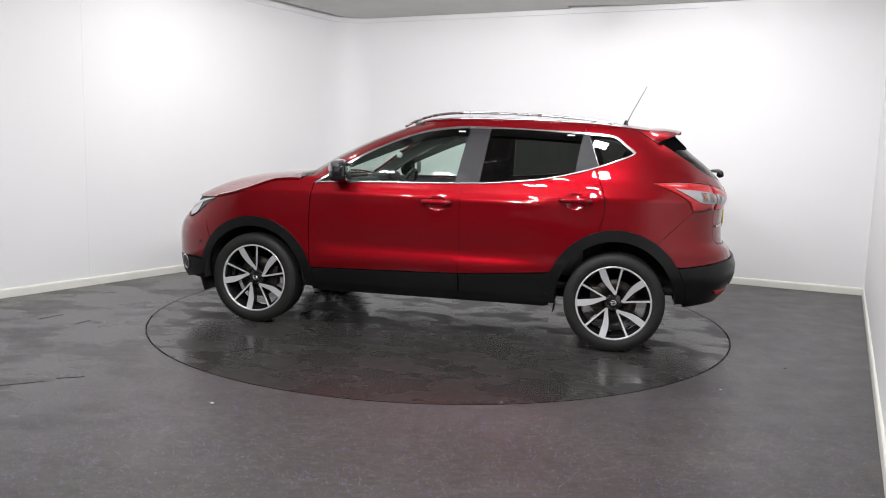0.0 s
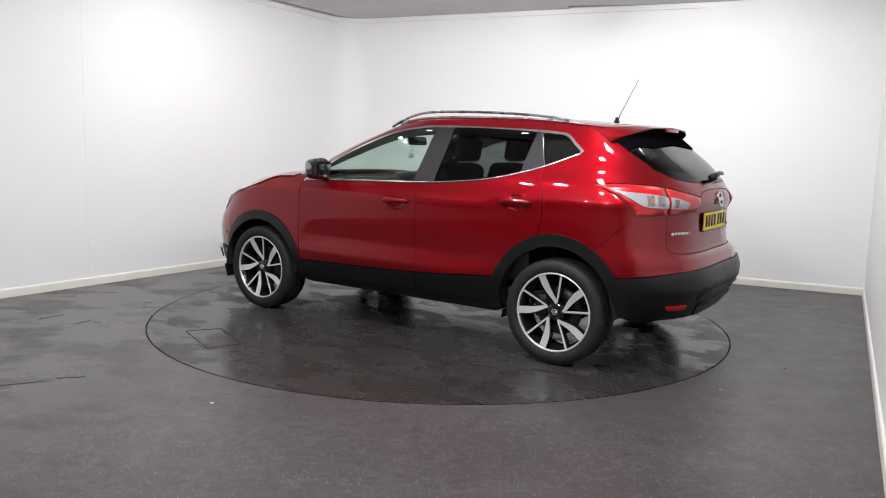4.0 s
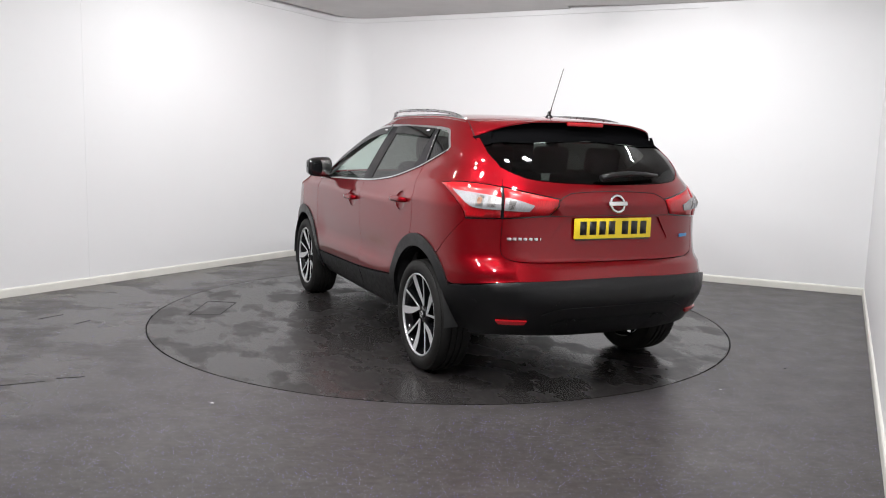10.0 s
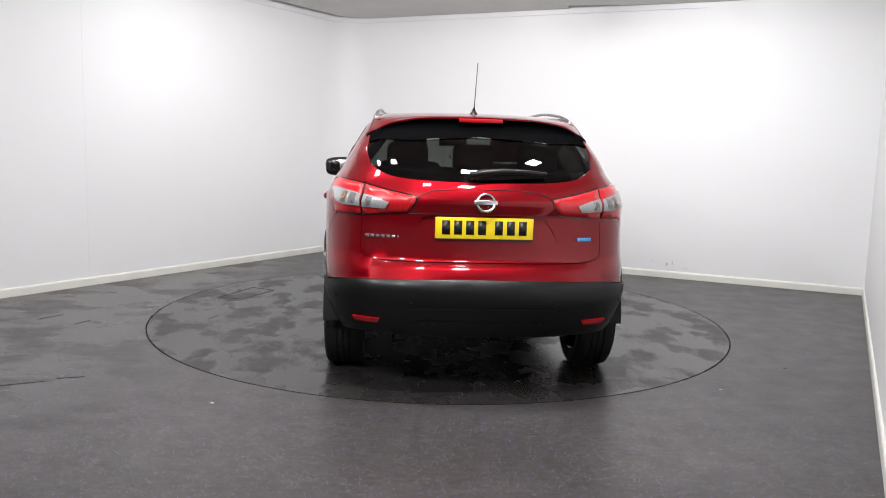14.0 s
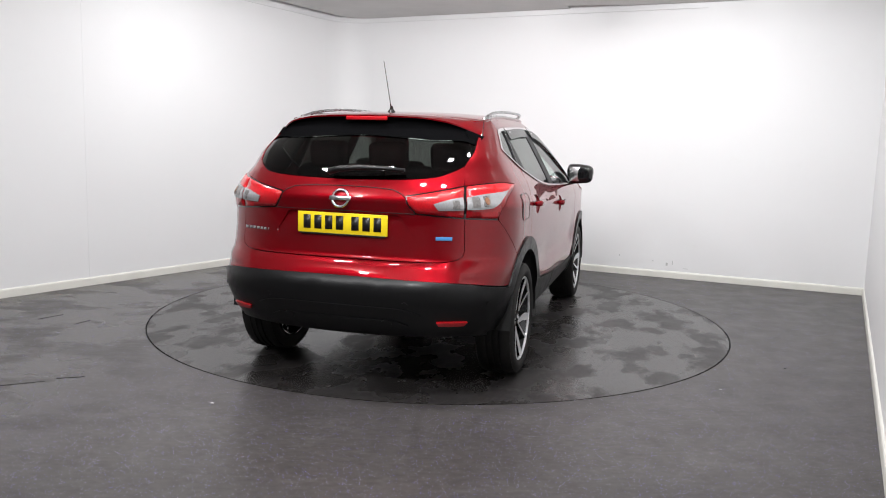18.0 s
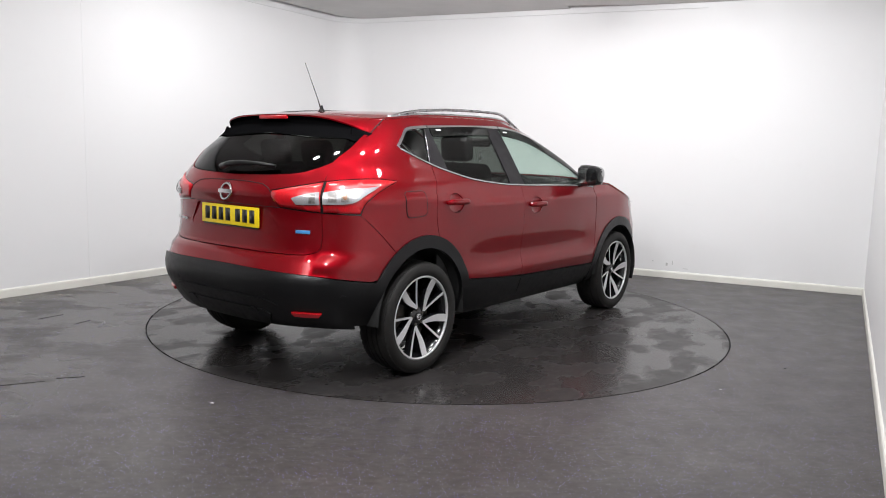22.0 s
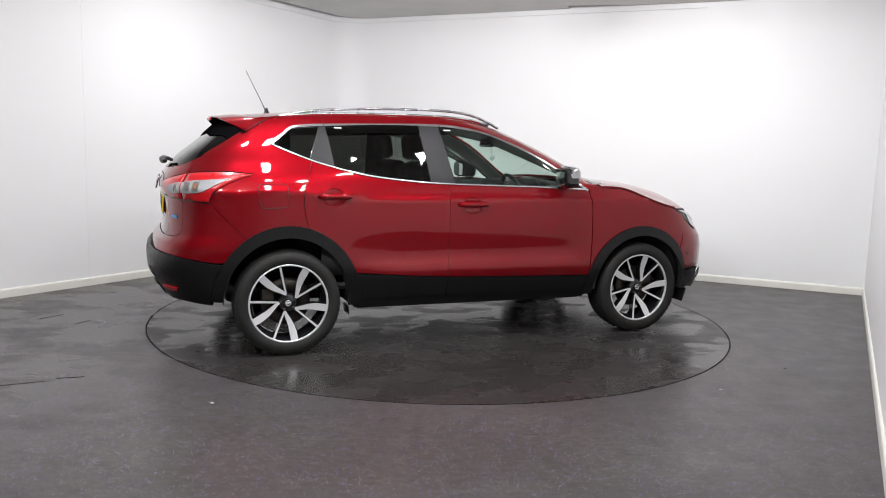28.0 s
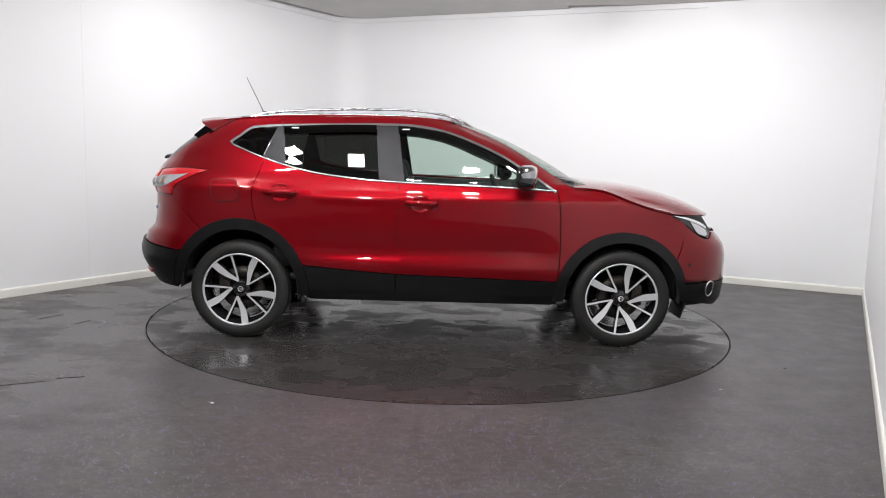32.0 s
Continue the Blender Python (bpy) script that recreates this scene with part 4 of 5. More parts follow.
for s in (1, -1):
    for su in (-1.86, -2.22):
        panel("parking_sensor", body, [V2((su + 0.012 * math.cos(a), 0.535 + 0.012 * math.sin(a))) for a in (math.pi * k / 6 for k in range(12))], M["plastic"], low_bumper, s, gap=0, lift=0.017, depth=0.004, step=0.01)
    refl = panel("reflector", body, H("!-1.958,0.447 -2.03,0.449 !-2.090,0.448 !-2.080,0.428 -2.03,0.426 !-1.972,0.427"), M["red_lens"], low_bumper, s, gap=0, lift=0.028, depth=0.016, step=0.012)

# bonnet, windscreen, roof
def bonnet_pt(a, b):
    """a: 0 at the windscreen to 1 at the nose; b: -1 to 1 across."""
    e = abs(b)
    xb, xf = 0.985 + 0.085 * (1 - e * e), 2.10 - 0.46 * e ** 2.6
    x = xb + (xf - xb) * a
    zmid = 1.128 - 0.03 * a - 0.198 * a ** 2.6
    edge = table("0.93:1.090 1.0:1.092 1.13:1.084 1.21:1.064 1.29:1.034 1.39:0.998 1.5:0.966 1.645:0.935 1.9:0.87")
    xe = 0.955 + (1.64 - 0.955) * a
    pe = flank(xe, edge(xe))
    y = (pe.y - 0.003) * b
    x = x if e < 1e-6 else x + (pe.x - x) * e ** 6
    return Vector((x, y, pe.z + (zmid - pe.z) * (0.15 * (1 - e ** 2.0) + 0.85 * (1 - e ** 5))))


bm = grid_bm(lambda a, b: bonnet_pt(a, b * 2 - 1), 28, 36)
bmesh.ops.solidify(bm, geom=bm.faces[:], thickness=-0.012)
part("bonnet", sharp(bm, 60), P, car)


def roof_pt(a, b):
    e = abs(b)
    xf = 0.20 - 0.09 * e ** 2
    xr = -1.50
    x = xf + (xr - xf) * a
    z = ROOF_EDGE(x)
    y = flank(x, z).y
    zm = ROOF_MID(x)
    return Vector((x, y * b, z + (zm - z) * (1 - e ** 2.6)))


bm = grid_bm(lambda a, b: roof_pt(a, b * 2 - 1), 40, 36)
bmesh.ops.solidify(bm, geom=bm.faces[:], thickness=-0.012)
part("roof", sharp(bm, 60), P, car)
half = [V2((U_NOSE, 1.112))] + open_("!2.60,1.112 2.1,1.104 !1.70,1.094") + as_u([V2((x - 0.004, ROOF_EDGE(x))) for x in (0.94, 0.86, 0.74, 0.62, 0.50, 0.40, 0.30, 0.20, 0.12)]) + open_("!2.2,1.528 !2.69,1.542")
panel("windscreen", shell, whole(half[1:], U_NOSE), M["glass"], car, 1, gap=0, lift=-0.003, depth=0.005)
part("scuttle", box_bm((0.30, 1.36, 0.03), (1.10, 0, 1.075), pose(0, 0, 0, 0, 4, 0), 0.01), M["plastic"], car)
for u0, u1 in ((1.95, 2.50), (2.75, 3.25)):
    line = []
    for k in range(13):
        u, z = u0 + (u1 - u0) * k / 12, 1.116 + 0.006 * k / 12
        line.append(shell(u, z) + skin_normal(shell, u, z) * 0.006)
    part("windscreen_wiper", tube_bm(line, lambda t: 0.007 - 0.003 * t, 6), M["plastic"], car)


# spoiler: red upper skin with drooping tips over a hollow black underside with the high brake light
TRAIL_X = table("0.0:-1.735 0.30:-1.722 0.45:-1.694 0.51:-1.668 0.56:-1.625 0.635:-1.545")
TRAIL_Z = table("0.0:1.522 0.30:1.514 0.45:1.495 0.51:1.480 0.56:1.460 0.635:1.416")
GLASS_Z = table("0.0:1.410 0.30:1.394 0.42:1.386 0.50:1.388 0.57:1.386 0.63:1.366")


def pillar_y(x, z):
    u = -1.8
    for _ in range(30):
        u += (x - body(u, z).x) * 0.9
    return body(u, z).y


def spoiler_front(e):
    """Where the spoiler meets the roof (e to 0.8) and the pillar (e from 0.8 to 1)."""
    if e <= 0.8:
        y = 0.606 * e / 0.8
        k = (e / 0.8) ** 2.6
        x = -1.490 + 0.075 * (e / 0.8) ** 5
        return Vector((x, y, ROOF_EDGE(x) + (ROOF_MID(x) - ROOF_EDGE(x)) * (1 - k) + 0.004))
    t = (e - 0.8) / 0.2
    x, z = -1.415 - 0.145 * t, ROOF_EDGE(-1.415) + 0.002 - 0.086 * t ** 1.15
    return Vector((x, pillar_y(x, z) + 0.004, z))


def spoiler_back(e):
    y = 0.635 * e ** 0.92
    return Vector((TRAIL_X(y), y, TRAIL_Z(y)))


def spoiler_under(e):
    y = 0.635 * e ** 0.92 * 0.985
    z = GLASS_Z(y)
    f = 0.0
    u = U_TAIL + 0.5 * y
    for _ in range(25):
        u = max(u + (y - body(u, z).y) * 0.9, U_TAIL)
    p = body(u, z)
    return Vector((p.x - 0.004, p.y, z))


def mirrored(f):
    def g(a, b):
        e = b * 2 - 1
        p = f(a, abs(e))
        return Vector((p.x, math.copysign(p.y, e), p.z))
    return g


def spoiler_top(a, e):
    p, q = spoiler_front(e), spoiler_back(e)
    return p.lerp(q, a) + Vector((0, 0, 0.010 * math.sin(math.pi * a) * (1 - e ** 4)))


def spoiler_hollow(a, e):
    """From the trailing edge down to the glass, hollowed forward."""
    p, q = spoiler_back(e) + Vector((0.003, 0, -0.007)), spoiler_under(e)
    deep = 0.17 * a ** 0.6 * (1 - a) ** 1.5 * (1 - e ** 6)
    return p.lerp(q, a) + Vector((deep, 0, 0.008 * math.sin(math.pi * a) * (1 - e ** 6)))


bm = slab_bm(mirrored(spoiler_top), mirrored(lambda a, e: spoiler_top(a, e) - Vector((-0.002, 0, 0.008))), 14, 60)
spoiler = part("spoiler", bm, P, tailgate, "red roof spoiler with a gloss black underside")
bm = slab_bm(mirrored(spoiler_hollow), mirrored(lambda a, e: spoiler_hollow(a, e) + Vector((0.006, 0, 0.003))), 14, 60)
part("spoiler_wing", bm, M["matt_black"], spoiler)
for s in (1, -1):
    tri = [Vector((-1.552, s * 0.645, 1.416)), Vector((-1.640, s * 0.572, 1.447)), Vector((-1.668, s * 0.585, 1.372)), Vector((-1.690, s * 0.618, 1.346))]
    bm = bmesh.new()
    out, back_ = [bm.verts.new(p + Vector((0, s * 0.004, 0))) for p in tri], [bm.verts.new(p - Vector((-0.004, s * 0.012, 0))) for p in tri]
    bm.faces.new(out)
    bm.faces.new(back_)
    for k in range(4):
        bm.faces.new((out[k], out[(k + 1) % 4], back_[(k + 1) % 4], back_[k]))
    bmesh.ops.recalc_face_normals(bm, faces=bm.faces)
    part("spoiler_fin", sharp(bm), M["matt_black"], spoiler)
    line = [spoiler_front(e) + Vector((0.004, 0.001, 0)) for e in (0.6, 0.7, 0.76, 0.8, 0.85, 0.9, 0.95, 1.0)]
    line = [(p.x, s * p.y, p.z) for p in line]
    part("spoiler_seam", tube_bm(line, 0.0028, 6), M["seam"], spoiler)
part("high_brake_light", sharp(box_bm((0.016, 0.25, 0.020), (-1.731, 0, 1.503), pose(0, 0, 0, 0, -14, 0), 0.005)), M["red_lens"], spoiler)

# number plate with illegible bars, badges
def rear_frame(y, z, lift):
    """A frame on the tailgate: x across (to the right seen from behind), y up, z outward."""
    u = U_TAIL + 0.5 * abs(y)
    for _ in range(20):
        p = body(u, z)
        u += (abs(y) - abs(p.y)) * 0.9
        u = max(u, U_TAIL)
    p = shell(u if y >= 0 else 2 * U_TAIL - u, z)
    n = skin_normal(shell, u if y >= 0 else 2 * U_TAIL - u, z)
    across = Vector((0, 0, 1)).cross(n).normalized()
    m = Matrix((across, n.cross(across), n)).transposed().to_4x4()
    return Matrix.Translation(p + n * lift) @ m


plate_at = pose(-2.052, 0, 0.928, 0, 0, 0) @ Matrix(((0, 0, -1, 0), (-1, 0, 0, 0), (0, 1, 0, 0), (0, 0, 0, 1)))
plate = part("number_plate", sharp(box_bm((0.524, 0.114, 0.008), (0, 0, 0), None, 0.003)), M["yellow"], tailgate, "yellow rear number plate with black bars")
plate.matrix_local = plate_at
for k in range(7):
    bx = -0.205 + 0.064 * k + (0.026 if k > 3 else 0)
    part("plate_bar", box_bm((0.042, 0.074, 0.002), (bx, 0.003, 0.005)), M["black"], plate)
part("plate_frame", sharp(box_bm((0.500, 0.010, 0.010), (0, -0.060, -0.001), None, 0.003)), M["black"], plate)
emblem = part("emblem", lathe_bm([(0.050, 0.0), (0.054, 0.006), (0.050, 0.011), (0.041, 0.011), (0.039, 0.006), (0.039, 0.0)], 40, "Z"), M["chrome"], tailgate)
emblem.matrix_local = rear_frame(0.0, 1.065, 0.0)
part("emblem_bar", sharp(box_bm((0.125, 0.024, 0.010), (0, 0, 0.010), None, 0.004)), M["chrome"], emblem)
script_badge = part("script_badge", sharp(box_bm((0.026, 0.016, 0.003), (-0.09, 0, 0), None, 0.001)), M["chrome"], tailgate, "small chrome script badge")
script_badge.matrix_local = rear_frame(0.535, 0.872, 0.003)
for k in range(1, 7):
    part("badge_stroke", sharp(box_bm((0.021 if k != 6 else 0.007, 0.016, 0.003), (-0.09 + 0.0295 * k - (0.004 if k == 6 else 0), 0, 0), None, 0.001)), M["chrome"], script_badge)
blue = part("badge", sharp(box_bm((0.088, 0.019, 0.004), (0, 0, 0), None, 0.0015)), M["blue"], tailgate)
blue.matrix_local = rear_frame(-0.555, 0.872, 0.003)
wiper = part("rear_wiper", tube_bm([(-2.035, 0.085, 1.205), (-2.042, 0.02, 1.222), (-2.036, -0.09, 1.232), (-2.018, -0.22, 1.230), (-1.995, -0.33, 1.222)],
                                   lambda t: 0.026 - 0.013 * t, 12, 0.75), M["plastic"], tailgate)

for text in ("-2.21,0.997 -2.32,0.999 -2.44,1.000 -2.55,1.000", "!-2.245,1.080 !-2.262,1.100 -2.30,1.120 -2.42,1.130 -2.55,1.132"):
    pts = outline(text, 0.04, False)
    line = [shell(p.x, p.y) for p in pts] + [shell(2 * U_TAIL - p.x, p.y) for p in reversed(pts[:-1])]
    part("tailgate_groove", tube_bm(line, 0.0026, 6), M["seam"], tailgate)

# aerial
mast = part("aerial", lathe_bm([(0, 0.0), (0.030, 0.0), (0.026, 0.012), (0.012, 0.030), (0.007, 0.05), (0, 0.05)], 20, "Z"), M["plastic"], car)
mast.matrix_local = pose(-1.335, 0, 1.545, 0, 0, 0)
part("rod", tube_bm([(-0.005, 0, 0.02), (-0.03, 0, 0.08), (-0.142, 0, 0.303)], lambda t: 0.0052 - 0.0032 * min(1.0, t * 1.6), 8), M["steel"], mast)

# front bumper, grille and fog lamps
half = [V2((U_NOSE, 0.80))] + as_u(open_("!2.02,0.795 1.95,0.758 1.86,0.790 !1.765,0.855") + open_("!1.73,0.70 !1.70,0.61") + arc(AXLE_F, ARCH, 35, 16, 5)) + open_("!2.0,0.452 !2.69,0.45")
front_bumper = panel("front_bumper", shell, whole(half[1:], U_NOSE), P, car, 1)
half = [V2((U_NOSE, 0.445))] + open_("!2.69,0.445 !1.84,0.447") + as_u(arc(AXLE_F, 0.47, 13, 0, 4)) + open_("!1.85,0.30 2.1,0.26 !2.69,0.24")
panel("bumper_cladding", shell, whole(half[1:], U_NOSE), M["plastic"], front_bumper, 1, lift=0.004, depth=0.05)
half = open_("!2.69,0.79 !2.40,0.80 !2.45,0.62 !2.69,0.56")
panel("grille", shell, whole(half, U_NOSE), M["gloss_black"], front_bumper, 1, lift=0.006, gap=0)
for s in (1, -1):
    fm = [flank(1.970 + 0.034 * math.sin(a), 0.405 + 0.055 * math.cos(a)) for a in (2 * math.pi * k / 20 for k in range(20))]
    part("fog_lamp_ring", tube_bm([(p.x + 0.012, s * (p.y + 0.016), p.z) for p in fm], 0.0075, 8, closed=True), M["chrome"], front_bumper)
    part("air_deflector", sharp(box_bm((0.012, 0.26, 0.11), (1.755, s * 0.72, 0.265), pose(0, 0, 0, 0, 18, 0), 0.003)), M["plastic"], front_bumper)
    part("mud_flap", sharp(box_bm((0.010, 0.12, 0.06), (-0.915, s * 0.72, 0.262), pose(0, 0, 0, 0, -8, 0), 0.003)), M["plastic"], car)

# inner shell behind the panel gaps, and the underbody
def hole(x, z):
    return any((x - ax) ** 2 + ((z - HUB_Z) / (1.06 if ax < 0 else 1.0)) ** 2 < 0.432 ** 2 for ax in (AXLE_F, AXLE_R))


for s in (1, -1):
    bm = bmesh.new()
    us = [U_TAIL + (U_NOSE - U_TAIL) * k / 110 for k in range(111)]
    zs = [0.26 + 0.79 * k / 26 for k in range(27)]
    rows = []
    for u in us:
        row = []
        for z in zs:
            p = body(u, z)
            n = skin_normal(body, min(max(u, U_TAIL + 0.01), U_NOSE - 0.01), z)
            p = p - n * 0.022
            row.append(bm.verts.new((p.x, s * p.y, p.z)))
        rows.append(row)
    for i in range(len(us) - 1):
        for j in range(len(zs) - 1):
            c = (rows[i][j].co + rows[i + 1][j + 1].co) / 2
            if not hole(c.x, c.z) and not (c.x > 1.0 and c.z > 0.93) and not (c.x < -1.6 and c.z < 0.37):
                bm.faces.new((rows[i][j], rows[i + 1][j], rows[i + 1][j + 1], rows[i][j + 1]))
    bmesh.ops.delete(bm, geom=[v for v in bm.verts if not v.link_faces], context="VERTS")
    part("inner_shell", bm, M["liner"], car)
part("underbody", sharp(box_bm((3.6, 0.95, 0.12), (0.12, 0, 0.34), None, 0.04)), M["liner"], car)
part("floor_pan", sharp(box_bm((1.75, 1.56, 0.10), (0.0, 0, 0.315), None, 0.03)), M["liner"], car)
part("rear_beam", sharp(box_bm((0.16, 1.30, 0.12), (AXLE_R, 0, 0.31), None, 0.03)), M["liner"], car)


# wheels
def tyre_profile():
    pts = [(0.250, -0.098), (0.264, -0.110), (0.290, -0.115), (0.318, -0.108), (0.333, -0.092), (0.338, -0.07), (0.3385, -0.05)]
    for g in (-0.036, 0.0, 0.036):
        pts += [(0.3385, g - 0.006), (0.331, g - 0.005), (0.331, g + 0.005), (0.3385, g + 0.006)]
    pts += [(0.3385, 0.05), (0.338, 0.07), (0.333, 0.092), (0.318, 0.108), (0.290, 0.115), (0.264, 0.110), (0.252, 0.099)]
    return pts


def tread_mesh():
    """Shoulder and centre tread blocks round the tyre."""
    bm = bmesh.new()
    for k in range(60):
        a = 2 * math.pi * k / 60
        for y, w, o in ((-0.078, 0.044, 0.0), (-0.018, 0.018, 0.5), (0.018, 0.018, 0.0), (0.078, 0.044, 0.5)):
            b = a + o * 2 * math.pi / 60
            m = Matrix.Rotation(-b, 4, "Y") @ Matrix.Translation((0.3345 - 0.0155 * (abs(y) > 0.05), y, 0)) @ Matrix.Rotation(radians(-9 if y > 0.05 else (9 if y < -0.05 else 0)), 4, "Z")
            one = bmesh.ops.create_cube(bm, size=1.0)["verts"]
            bmesh.ops.transform(bm, matrix=m @ Matrix.Diagonal((0.010 if abs(y) < 0.05 else 0.022, w, 0.024, 1)), verts=one)
    me = bpy.data.meshes.new("tread")
    bm.to_mesh(me)
    bm.free()
    return me


TREAD = tread_mesh()


def spoke_bm(angle, sweep, r_in, r_out, widths, y_in, y_out, thick):
    """A spoke face that is radial at the rim and sweeps aside by sweep degrees at its inner end."""
    bm = bmesh.new()
    rows, n = [], 14
    mid = []
    for k in range(n + 1):
        t = k / n
        r, a = r_in + (r_out - r_in) * t, radians(angle + sweep * (1 - t) ** 4.2)
        mid.append(Vector((r * math.cos(a), y_in + (y_out - y_in) * t ** 1.5, r * math.sin(a))))
    for k, p in enumerate(mid):
        t = k / n
        d = mid[min(k + 1, n)] - mid[max(k - 1, 0)]
        d.y = 0
        d.normalize()
        o = Vector((-d.z, 0, d.x))
        w = widths(t) / 2
        rows.append([bm.verts.new(p + v) for v in (-o * w, o * w, o * w - Vector((0, thick, 0)), -o * w - Vector((0, thick, 0)))])
    for p, q in zip(rows, rows[1:]):
        for k in range(4):
            bm.faces.new((p[k], q[k], q[(k + 1) % 4], p[(k + 1) % 4]))
    bm.faces.new(rows[0])
    bm.faces.new(rows[-1][::-1])
    bmesh.ops.recalc_face_normals(bm, faces=bm.faces)
    return sharp(bm, 40)


def wheel_at(x, s, phase):
    """phase: angle of one wide spoke, seen from outside, counter-clockwise from the horizontal."""
    rim = part("wheel", lathe_bm([(0.246, -0.100), (0.232, -0.098), (0.222, -0.06), (0.218, 0.02), (0.228, 0.07), (0.244, 0.092)], 64), M["gloss_black"], car,
               "two-tone alloy wheel with a low tyre")
    rim.matrix_local = pose(x, s * 0.762, HUB_Z, 0, 0, 0 if s > 0 else 180)
    tyre = part("tyre", sharp(lathe_bm(tyre_profile(), 72), 50), M["rubber"], rim)
    tagged(mesh_part("tread", TREAD, M["rubber"], tyre, "", False), kind="stuff")
    part("rim_lip", lathe_bm([(0.242, 0.086), (0.242, 0.100), (0.246, 0.104), (0.2545, 0.102), (0.2555, 0.094), (0.252, 0.086)], 64, close=True), M["alloy"], rim)
    for k in range(5):
        # seen from outside the local x axis points left
        aw = 180 - (phase - 4 + 72 * k)
        at = 180 - (phase - 36 + 72 * k)
        wide = lambda t: 0.014 + 0.032 * min(1.0, t * 1.5) ** 0.8
        part("spoke", spoke_bm(aw, 31, 0.056, 0.247, wide, 0.072, 0.100, 0.004), M["alloy"], rim)
        part("spoke", spoke_bm(at, 0, 0.060, 0.247, lambda t: 0.011 + 0.003 * t, 0.072, 0.100, 0.004), M["alloy"], rim)
        part("spoke_core", spoke_bm(aw, 31, 0.050, 0.243, lambda t: wide(t) + 0.006, 0.069, 0.0955, 0.045), M["gloss_black"], rim)
        part("spoke_core", spoke_bm(at, 0, 0.050, 0.243, lambda t: 0.018, 0.069, 0.0955, 0.045), M["gloss_black"], rim)
        part("wheel_nut", lathe_bm([(0, 0.072), (0.009, 0.070), (0.010, 0.05), (0, 0.05)], 8), M["steel"], rim).matrix_local = \
            pose(0.046 * math.cos(radians(aw + 36)), 0, 0.046 * math.sin(radians(aw + 36)))
    part("hub", lathe_bm([(0, 0.068), (0.050, 0.066), (0.062, 0.058), (0.066, 0.02), (0, 0.02)], 40), M["gloss_black"], rim)
    cap = part("centre_cap", lathe_bm([(0, 0.078), (0.022, 0.077), (0.026, 0.072), (0.027, 0.062), (0, 0.062)], 32), M["gloss_black"], rim)
    part("cap_ring", lathe_bm([(0.012, 0.0775), (0.014, 0.0805), (0.018, 0.0805), (0.020, 0.0775)], 32), M["chrome"], cap)
    part("cap_bar", box_bm((0.046, 0.003, 0.008), (0, 0.080, 0)), M["chrome"], cap)
    part("brake_disc", lathe_bm([(0.06, 0.012), (0.152, 0.012), (0.154, 0.0), (0.152, -0.012), (0.06, -0.012)], 48, close=True), M["steel"], rim)
    part("brake_caliper", sharp(box_bm((0.08, 0.06, 0.15), (0.12 if x < 0 else -0.12, 0.0, 0.02), None, 0.012)), M["steel"], rim)
    part("hub_carrier", lathe_bm([(0, -0.02), (0.13, -0.02), (0.10, -0.10), (0, -0.10)], 24), M["liner"], rim)
    return rim


wheel_at(AXLE_F, 1, 120)
wheel_at(AXLE_R, 1, 115)
wheel_at(AXLE_F, -1, 82)
wheel_at(AXLE_R, -1, 67)
# ---- cabin ----
def cushion(size, at, turn=None, round_=0.05):
    bm = box_bm(size, (0, 0, 0), None, round_, 4)
    m = Matrix.Translation(at) @ (turn or Matrix())
    bmesh.ops.transform(bm, matrix=m, verts=bm.verts)
    return bm


part("cabin_floor", box_bm((2.9, 1.50, 0.04), (-0.35, 0, 0.42)), M["cabin"], car)
part("headlining", grid_bm(lambda a, b: roof_pt(0.03 + a * 0.94, (b * 2 - 1) * 0.93) - Vector((0, 0, 0.045)), 14, 12), M["headlining"], car)
for s in (1, -1):
    seat = part("front_seat", cushion((0.50, 0.50, 0.20), (0.10, s * 0.36, 0.60), pose(0, 0, 0, 0, -6, 0)), M["fabric"], car)
    part("backrest", cushion((0.15, 0.48, 0.64), (-0.22, s * 0.36, 0.93), pose(0, 0, 0, 0, -16, 0), 0.06), M["fabric"], seat)
    part("headrest", cushion((0.10, 0.25, 0.18), (-0.35, s * 0.36, 1.345), pose(0, 0, 0, 0, -8, 0), 0.04), M["fabric"], seat)
    for o in (-0.05, 0.05):
        part("headrest_post", tube_bm([(-0.31, s * 0.36 + o, 1.20), (-0.34, s * 0.36 + o, 1.30)], 0.007, 8), M["chrome"], seat)
    part("door_card", grid_bm(lambda a, b: (lambda p: Vector((p.x, s * (p.y - 0.09), p.z)))(flank(0.80 - 1.9 * a, 0.50 + (0.58 + 0.10 * a ** 3) * b)), 16, 6, 0.02), M["cabin"], car)
bench = part("rear_bench", cushion((0.50, 1.26, 0.20), (-0.95, 0, 0.62), pose(0, 0, 0, 0, -6, 0)), M["fabric"], car)
for y, w in ((0.34, 0.58), (-0.34, 0.58)):
    part("backrest", cushion((0.14, w, 0.62), (-1.24, y, 0.93), pose(0, 0, 0, 0, -20, 0), 0.05), M["fabric"], bench)
for y in (0.40, 0.0, -0.40):
    part("headrest", cushion((0.09, 0.25, 0.17), (-1.37, y, 1.29), pose(0, 0, 0, 0, -12, 0), 0.04), M["fabric"], bench)
dash = part("dashboard", cushion((0.42, 1.46, 0.26), (0.86, 0, 0.95), pose(0, 0, 0, 0, 8, 0), 0.08), M["cabin"], car)
part("instrument_hood", cushion((0.22, 0.36, 0.10), (0.70, -0.36, 1.075), pose(0, 0, 0, 0, 10, 0), 0.04), M["cabin"], dash)
ring = [(0.0, 0.185 * math.cos(a), 0.185 * math.sin(a)) for a in (2 * math.pi * k / 32 for k in range(32))]
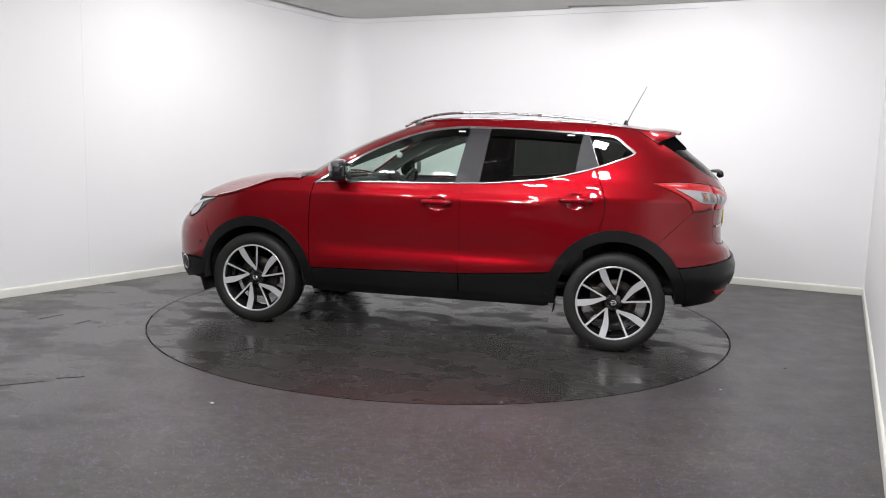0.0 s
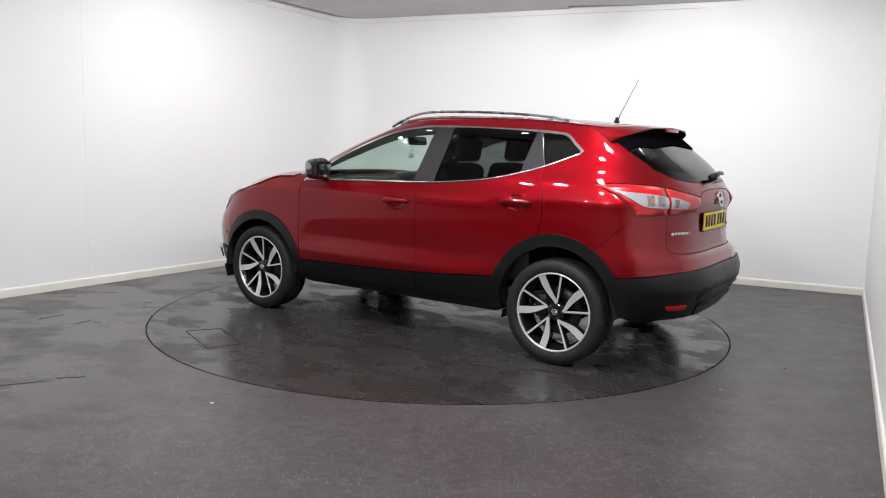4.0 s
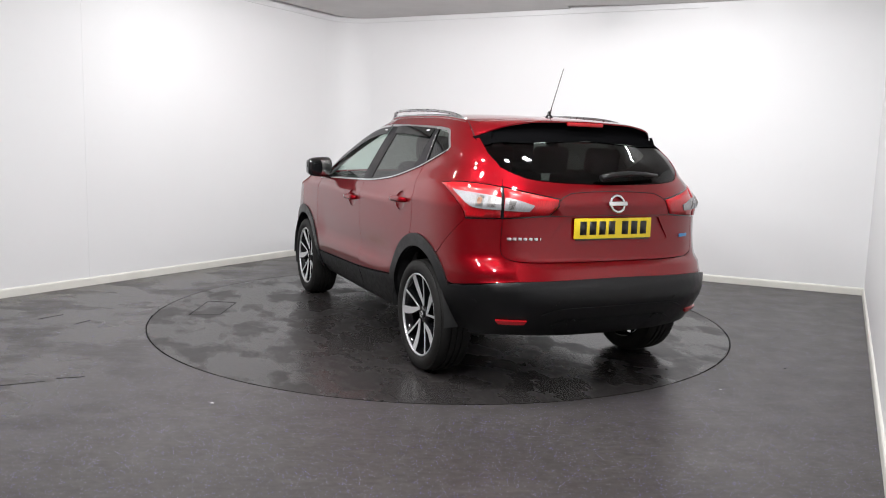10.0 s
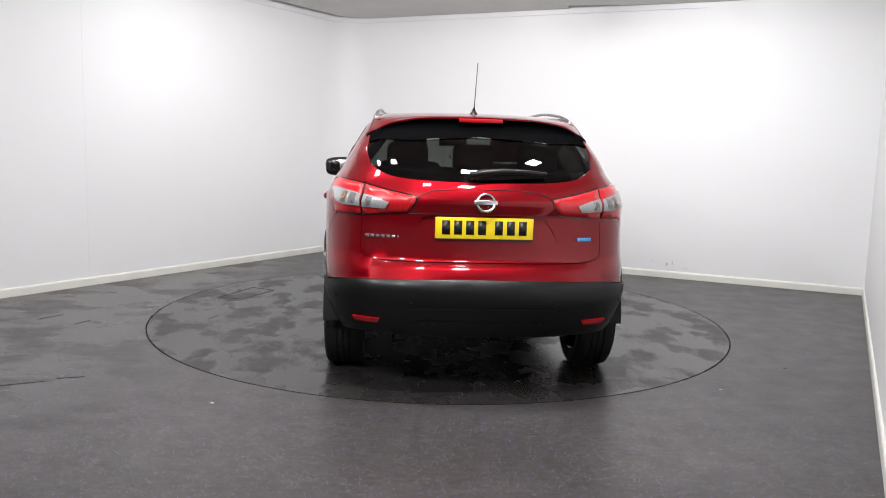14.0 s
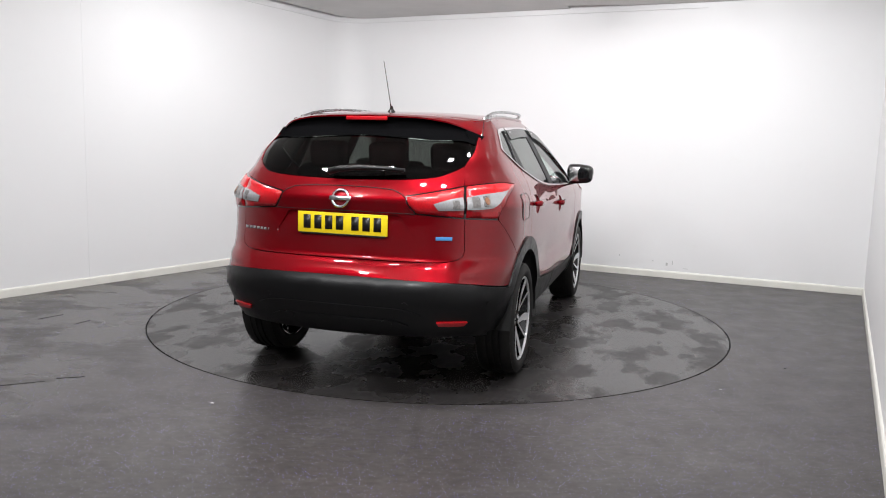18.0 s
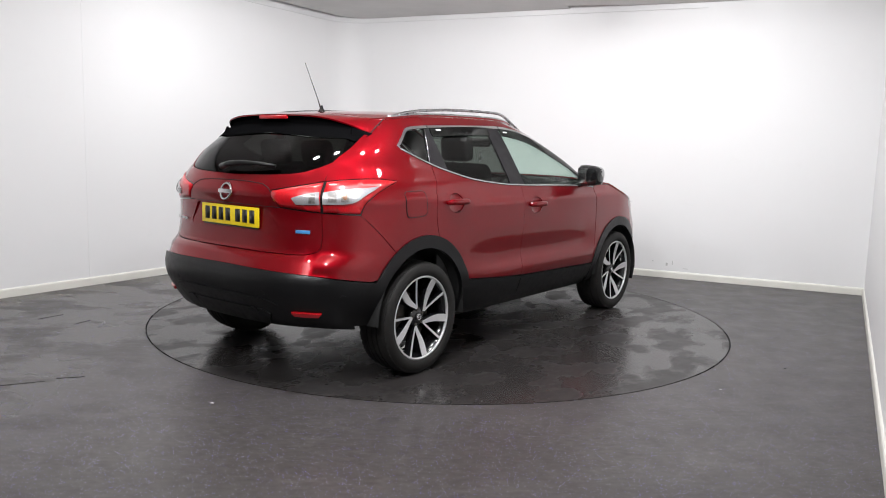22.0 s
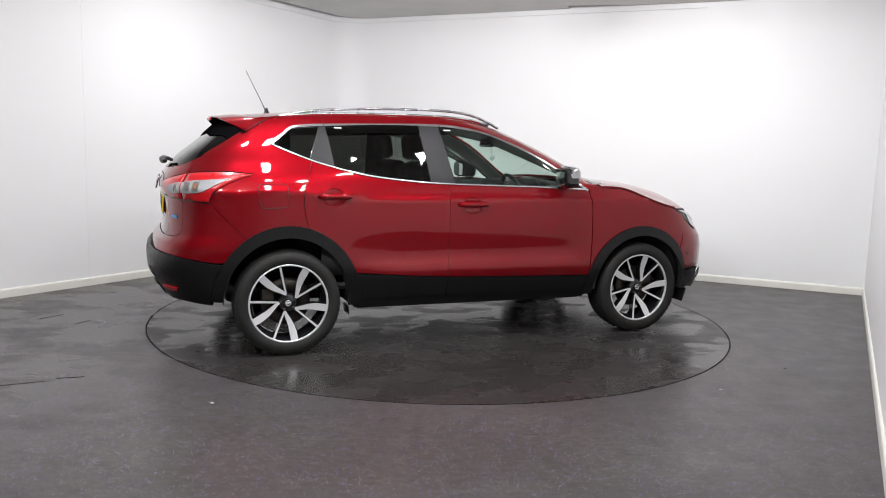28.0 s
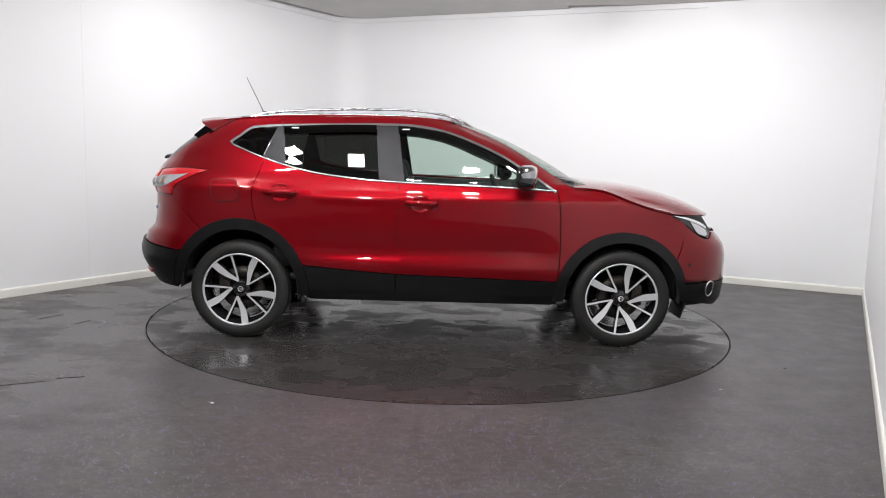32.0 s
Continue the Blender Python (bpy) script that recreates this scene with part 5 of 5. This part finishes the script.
wheel_s = part("steering_wheel", tube_bm(ring, 0.016, 10, closed=True), M["cabin"], car)
wheel_s.matrix_local = pose(0.50, -0.36, 0.985, 0, -24, 0)
part("steering_boss", cushion((0.05, 0.14, 0.12), (0.01, 0, 0), None, 0.02), M["cabin"], wheel_s)
for a in (0, 180, 270):
    part("steering_spoke", box_bm((0.02, 0.13, 0.03), (0.005, 0.11 * math.cos(radians(a)), 0.11 * math.sin(radians(a))), pose(0, 0, 0, a, 0, 0), 0.006), M["cabin"], wheel_s)
part("interior_mirror", cushion((0.03, 0.24, 0.07), (0.40, -0.02, 1.40), pose(0, 0, 0, 0, 12, 0), 0.013), M["gloss_black"], car)
part("mirror_stalk", tube_bm([(0.41, 0, 1.41), (0.44, 0, 1.43)], 0.012, 8), M["gloss_black"], car)
part("centre_console", cushion((0.75, 0.20, 0.26), (0.25, 0, 0.62), None, 0.04), M["cabin"], car)
part("parcel_shelf", box_bm((0.55, 1.2, 0.02), (-1.62, 0, 1.10), None, 0.005), M["cabin"], car)
tag = part("air_freshener", lathe_bm([(0, -0.003), (0.022, -0.003), (0.024, 0.0), (0.022, 0.003), (0, 0.003)], 24, "Y"), M["white"], car, "round white tag hanging from the mirror")
tag.matrix_local = pose(0.455, -0.005, 1.280, 0, 0, 20)
part("string", tube_bm([(0, 0, 0.022), (-0.03, 0, 0.105)], 0.0015, 5), M["black"], tag)
# ---- small marks on the floor and walls ----
def speck(name, x, y, size, material, label, category, parent=None):
    """A tiny flat scrap with a rough outline."""
    rnd = random.Random(round(x * 100 + y * 10))
    bm = bmesh.new()
    low, top = [], []
    for k in range(9):
        a = 2 * math.pi * k / 9
        r = size * (0.7 + 0.5 * rnd.random())
        low.append(bm.verts.new((x + r * math.cos(a), y + 0.7 * r * math.sin(a), 0.0008)))
        top.append(bm.verts.new((x + 0.9 * r * math.cos(a), y + 0.63 * r * math.sin(a), 0.0035)))
    bm.faces.new(top)
    for k in range(9):
        bm.faces.new((low[k], low[(k + 1) % 9], top[(k + 1) % 9], top[k]))
    bmesh.ops.recalc_face_normals(bm, faces=bm.faces)
    ob = part(name, bm, material, parent, "", False)
    return ob if parent else tagged(ob, label, category)


speck("paper_scrap", -1.164, -2.322, 0.011, M["white"], "tiny white paper scrap lying on the floor", "scrap")
speck("paper_scrap", 1.646, -1.851, 0.006, M["white"], "tiny white paper scrap lying on the floor", "scrap")
speck("dirt_crumb", 2.235, -1.370, 0.010, M["seam"], "small dark crumb of dirt on the floor", "dirt")
speck("dirt_crumb", -1.93, -0.70, 0.012, M["seam"], "", "", turntable)
for p, q in (((-2.98, -0.577), (-2.879, -0.408)), ((-2.651, -0.703), (-2.598, -0.567)), ((-2.37, -2.134), (-2.176, -2.035)), ((-2.141, -1.98), (-2.003, -1.935))):
    p, q = Vector(p), Vector(q)
    d = q - p
    bm = box_bm((d.length, 0.006, 0.002), (*((p + q) / 2), 0.001), Matrix.Rotation(math.atan2(d.y, d.x), 4, "Z"))
    tagged(part("floor_seam", bm, M["seam"], None, "", False), "short dark cut line in the vinyl floor", "floor seam", "", "structure")


# Upright joint between two boards of the west wall
p = Vector(A) + va * 3.62
joint = box_bm((0.004, 0.012, CEILING - 0.11), (0, 0, (CEILING - 0.11) / 2 + 0.085), None, 0.001)
bmesh.ops.transform(joint, matrix=Matrix.Translation((p.x, p.y, 0)) @ Matrix.Rotation(math.atan2(va.y, va.x) + math.pi / 2, 4, "Z"), verts=joint.verts)
tagged(part("trim_joint_strip", joint, M["wall"], None, "", False), "narrow white cover strip over a wall joint", "trim", "", "structure")
# Rubbed marks low on the back wall
face = Matrix.Rotation(math.atan2(vb.y, vb.x), 4, "Z")
for along, z, wide, tall in ((3.99, 0.175, 0.012, 0.010), (4.14, 0.150, 0.020, 0.035), (4.20, 0.170, 0.008, 0.045), (4.34, 0.115, 0.050, 0.006), (3.62, 0.21, 0.010, 0.016)):
    p = Vector(A) + vb * along
    bm = box_bm((wide, 0.0015, tall), (0, 0, 0), None, 0.0006)
    bmesh.ops.transform(bm, matrix=Matrix.Translation((p.x, p.y, z)) @ face, verts=bm.verts)
    tagged(part("wall_scuff", bm, M["scuff"], None, "", False), "small grey rubbed mark low on the wall", "scuff mark", "", "structure")


def motions():
    """Turntable and car turn together, clockwise seen from above."""
    times = [0.5 * k for k in range(65)]
    off = Vector((-0.0666, -0.0810, 0.0))
    walk(turntable, [(t, pose(0, 0, 0, 0, 0, heading(t))) for t in times])
    walk(car, [(t, pose(0, 0, 0, 0, 0, heading(t)) @ Matrix.Translation(off)) for t in times])


motions()
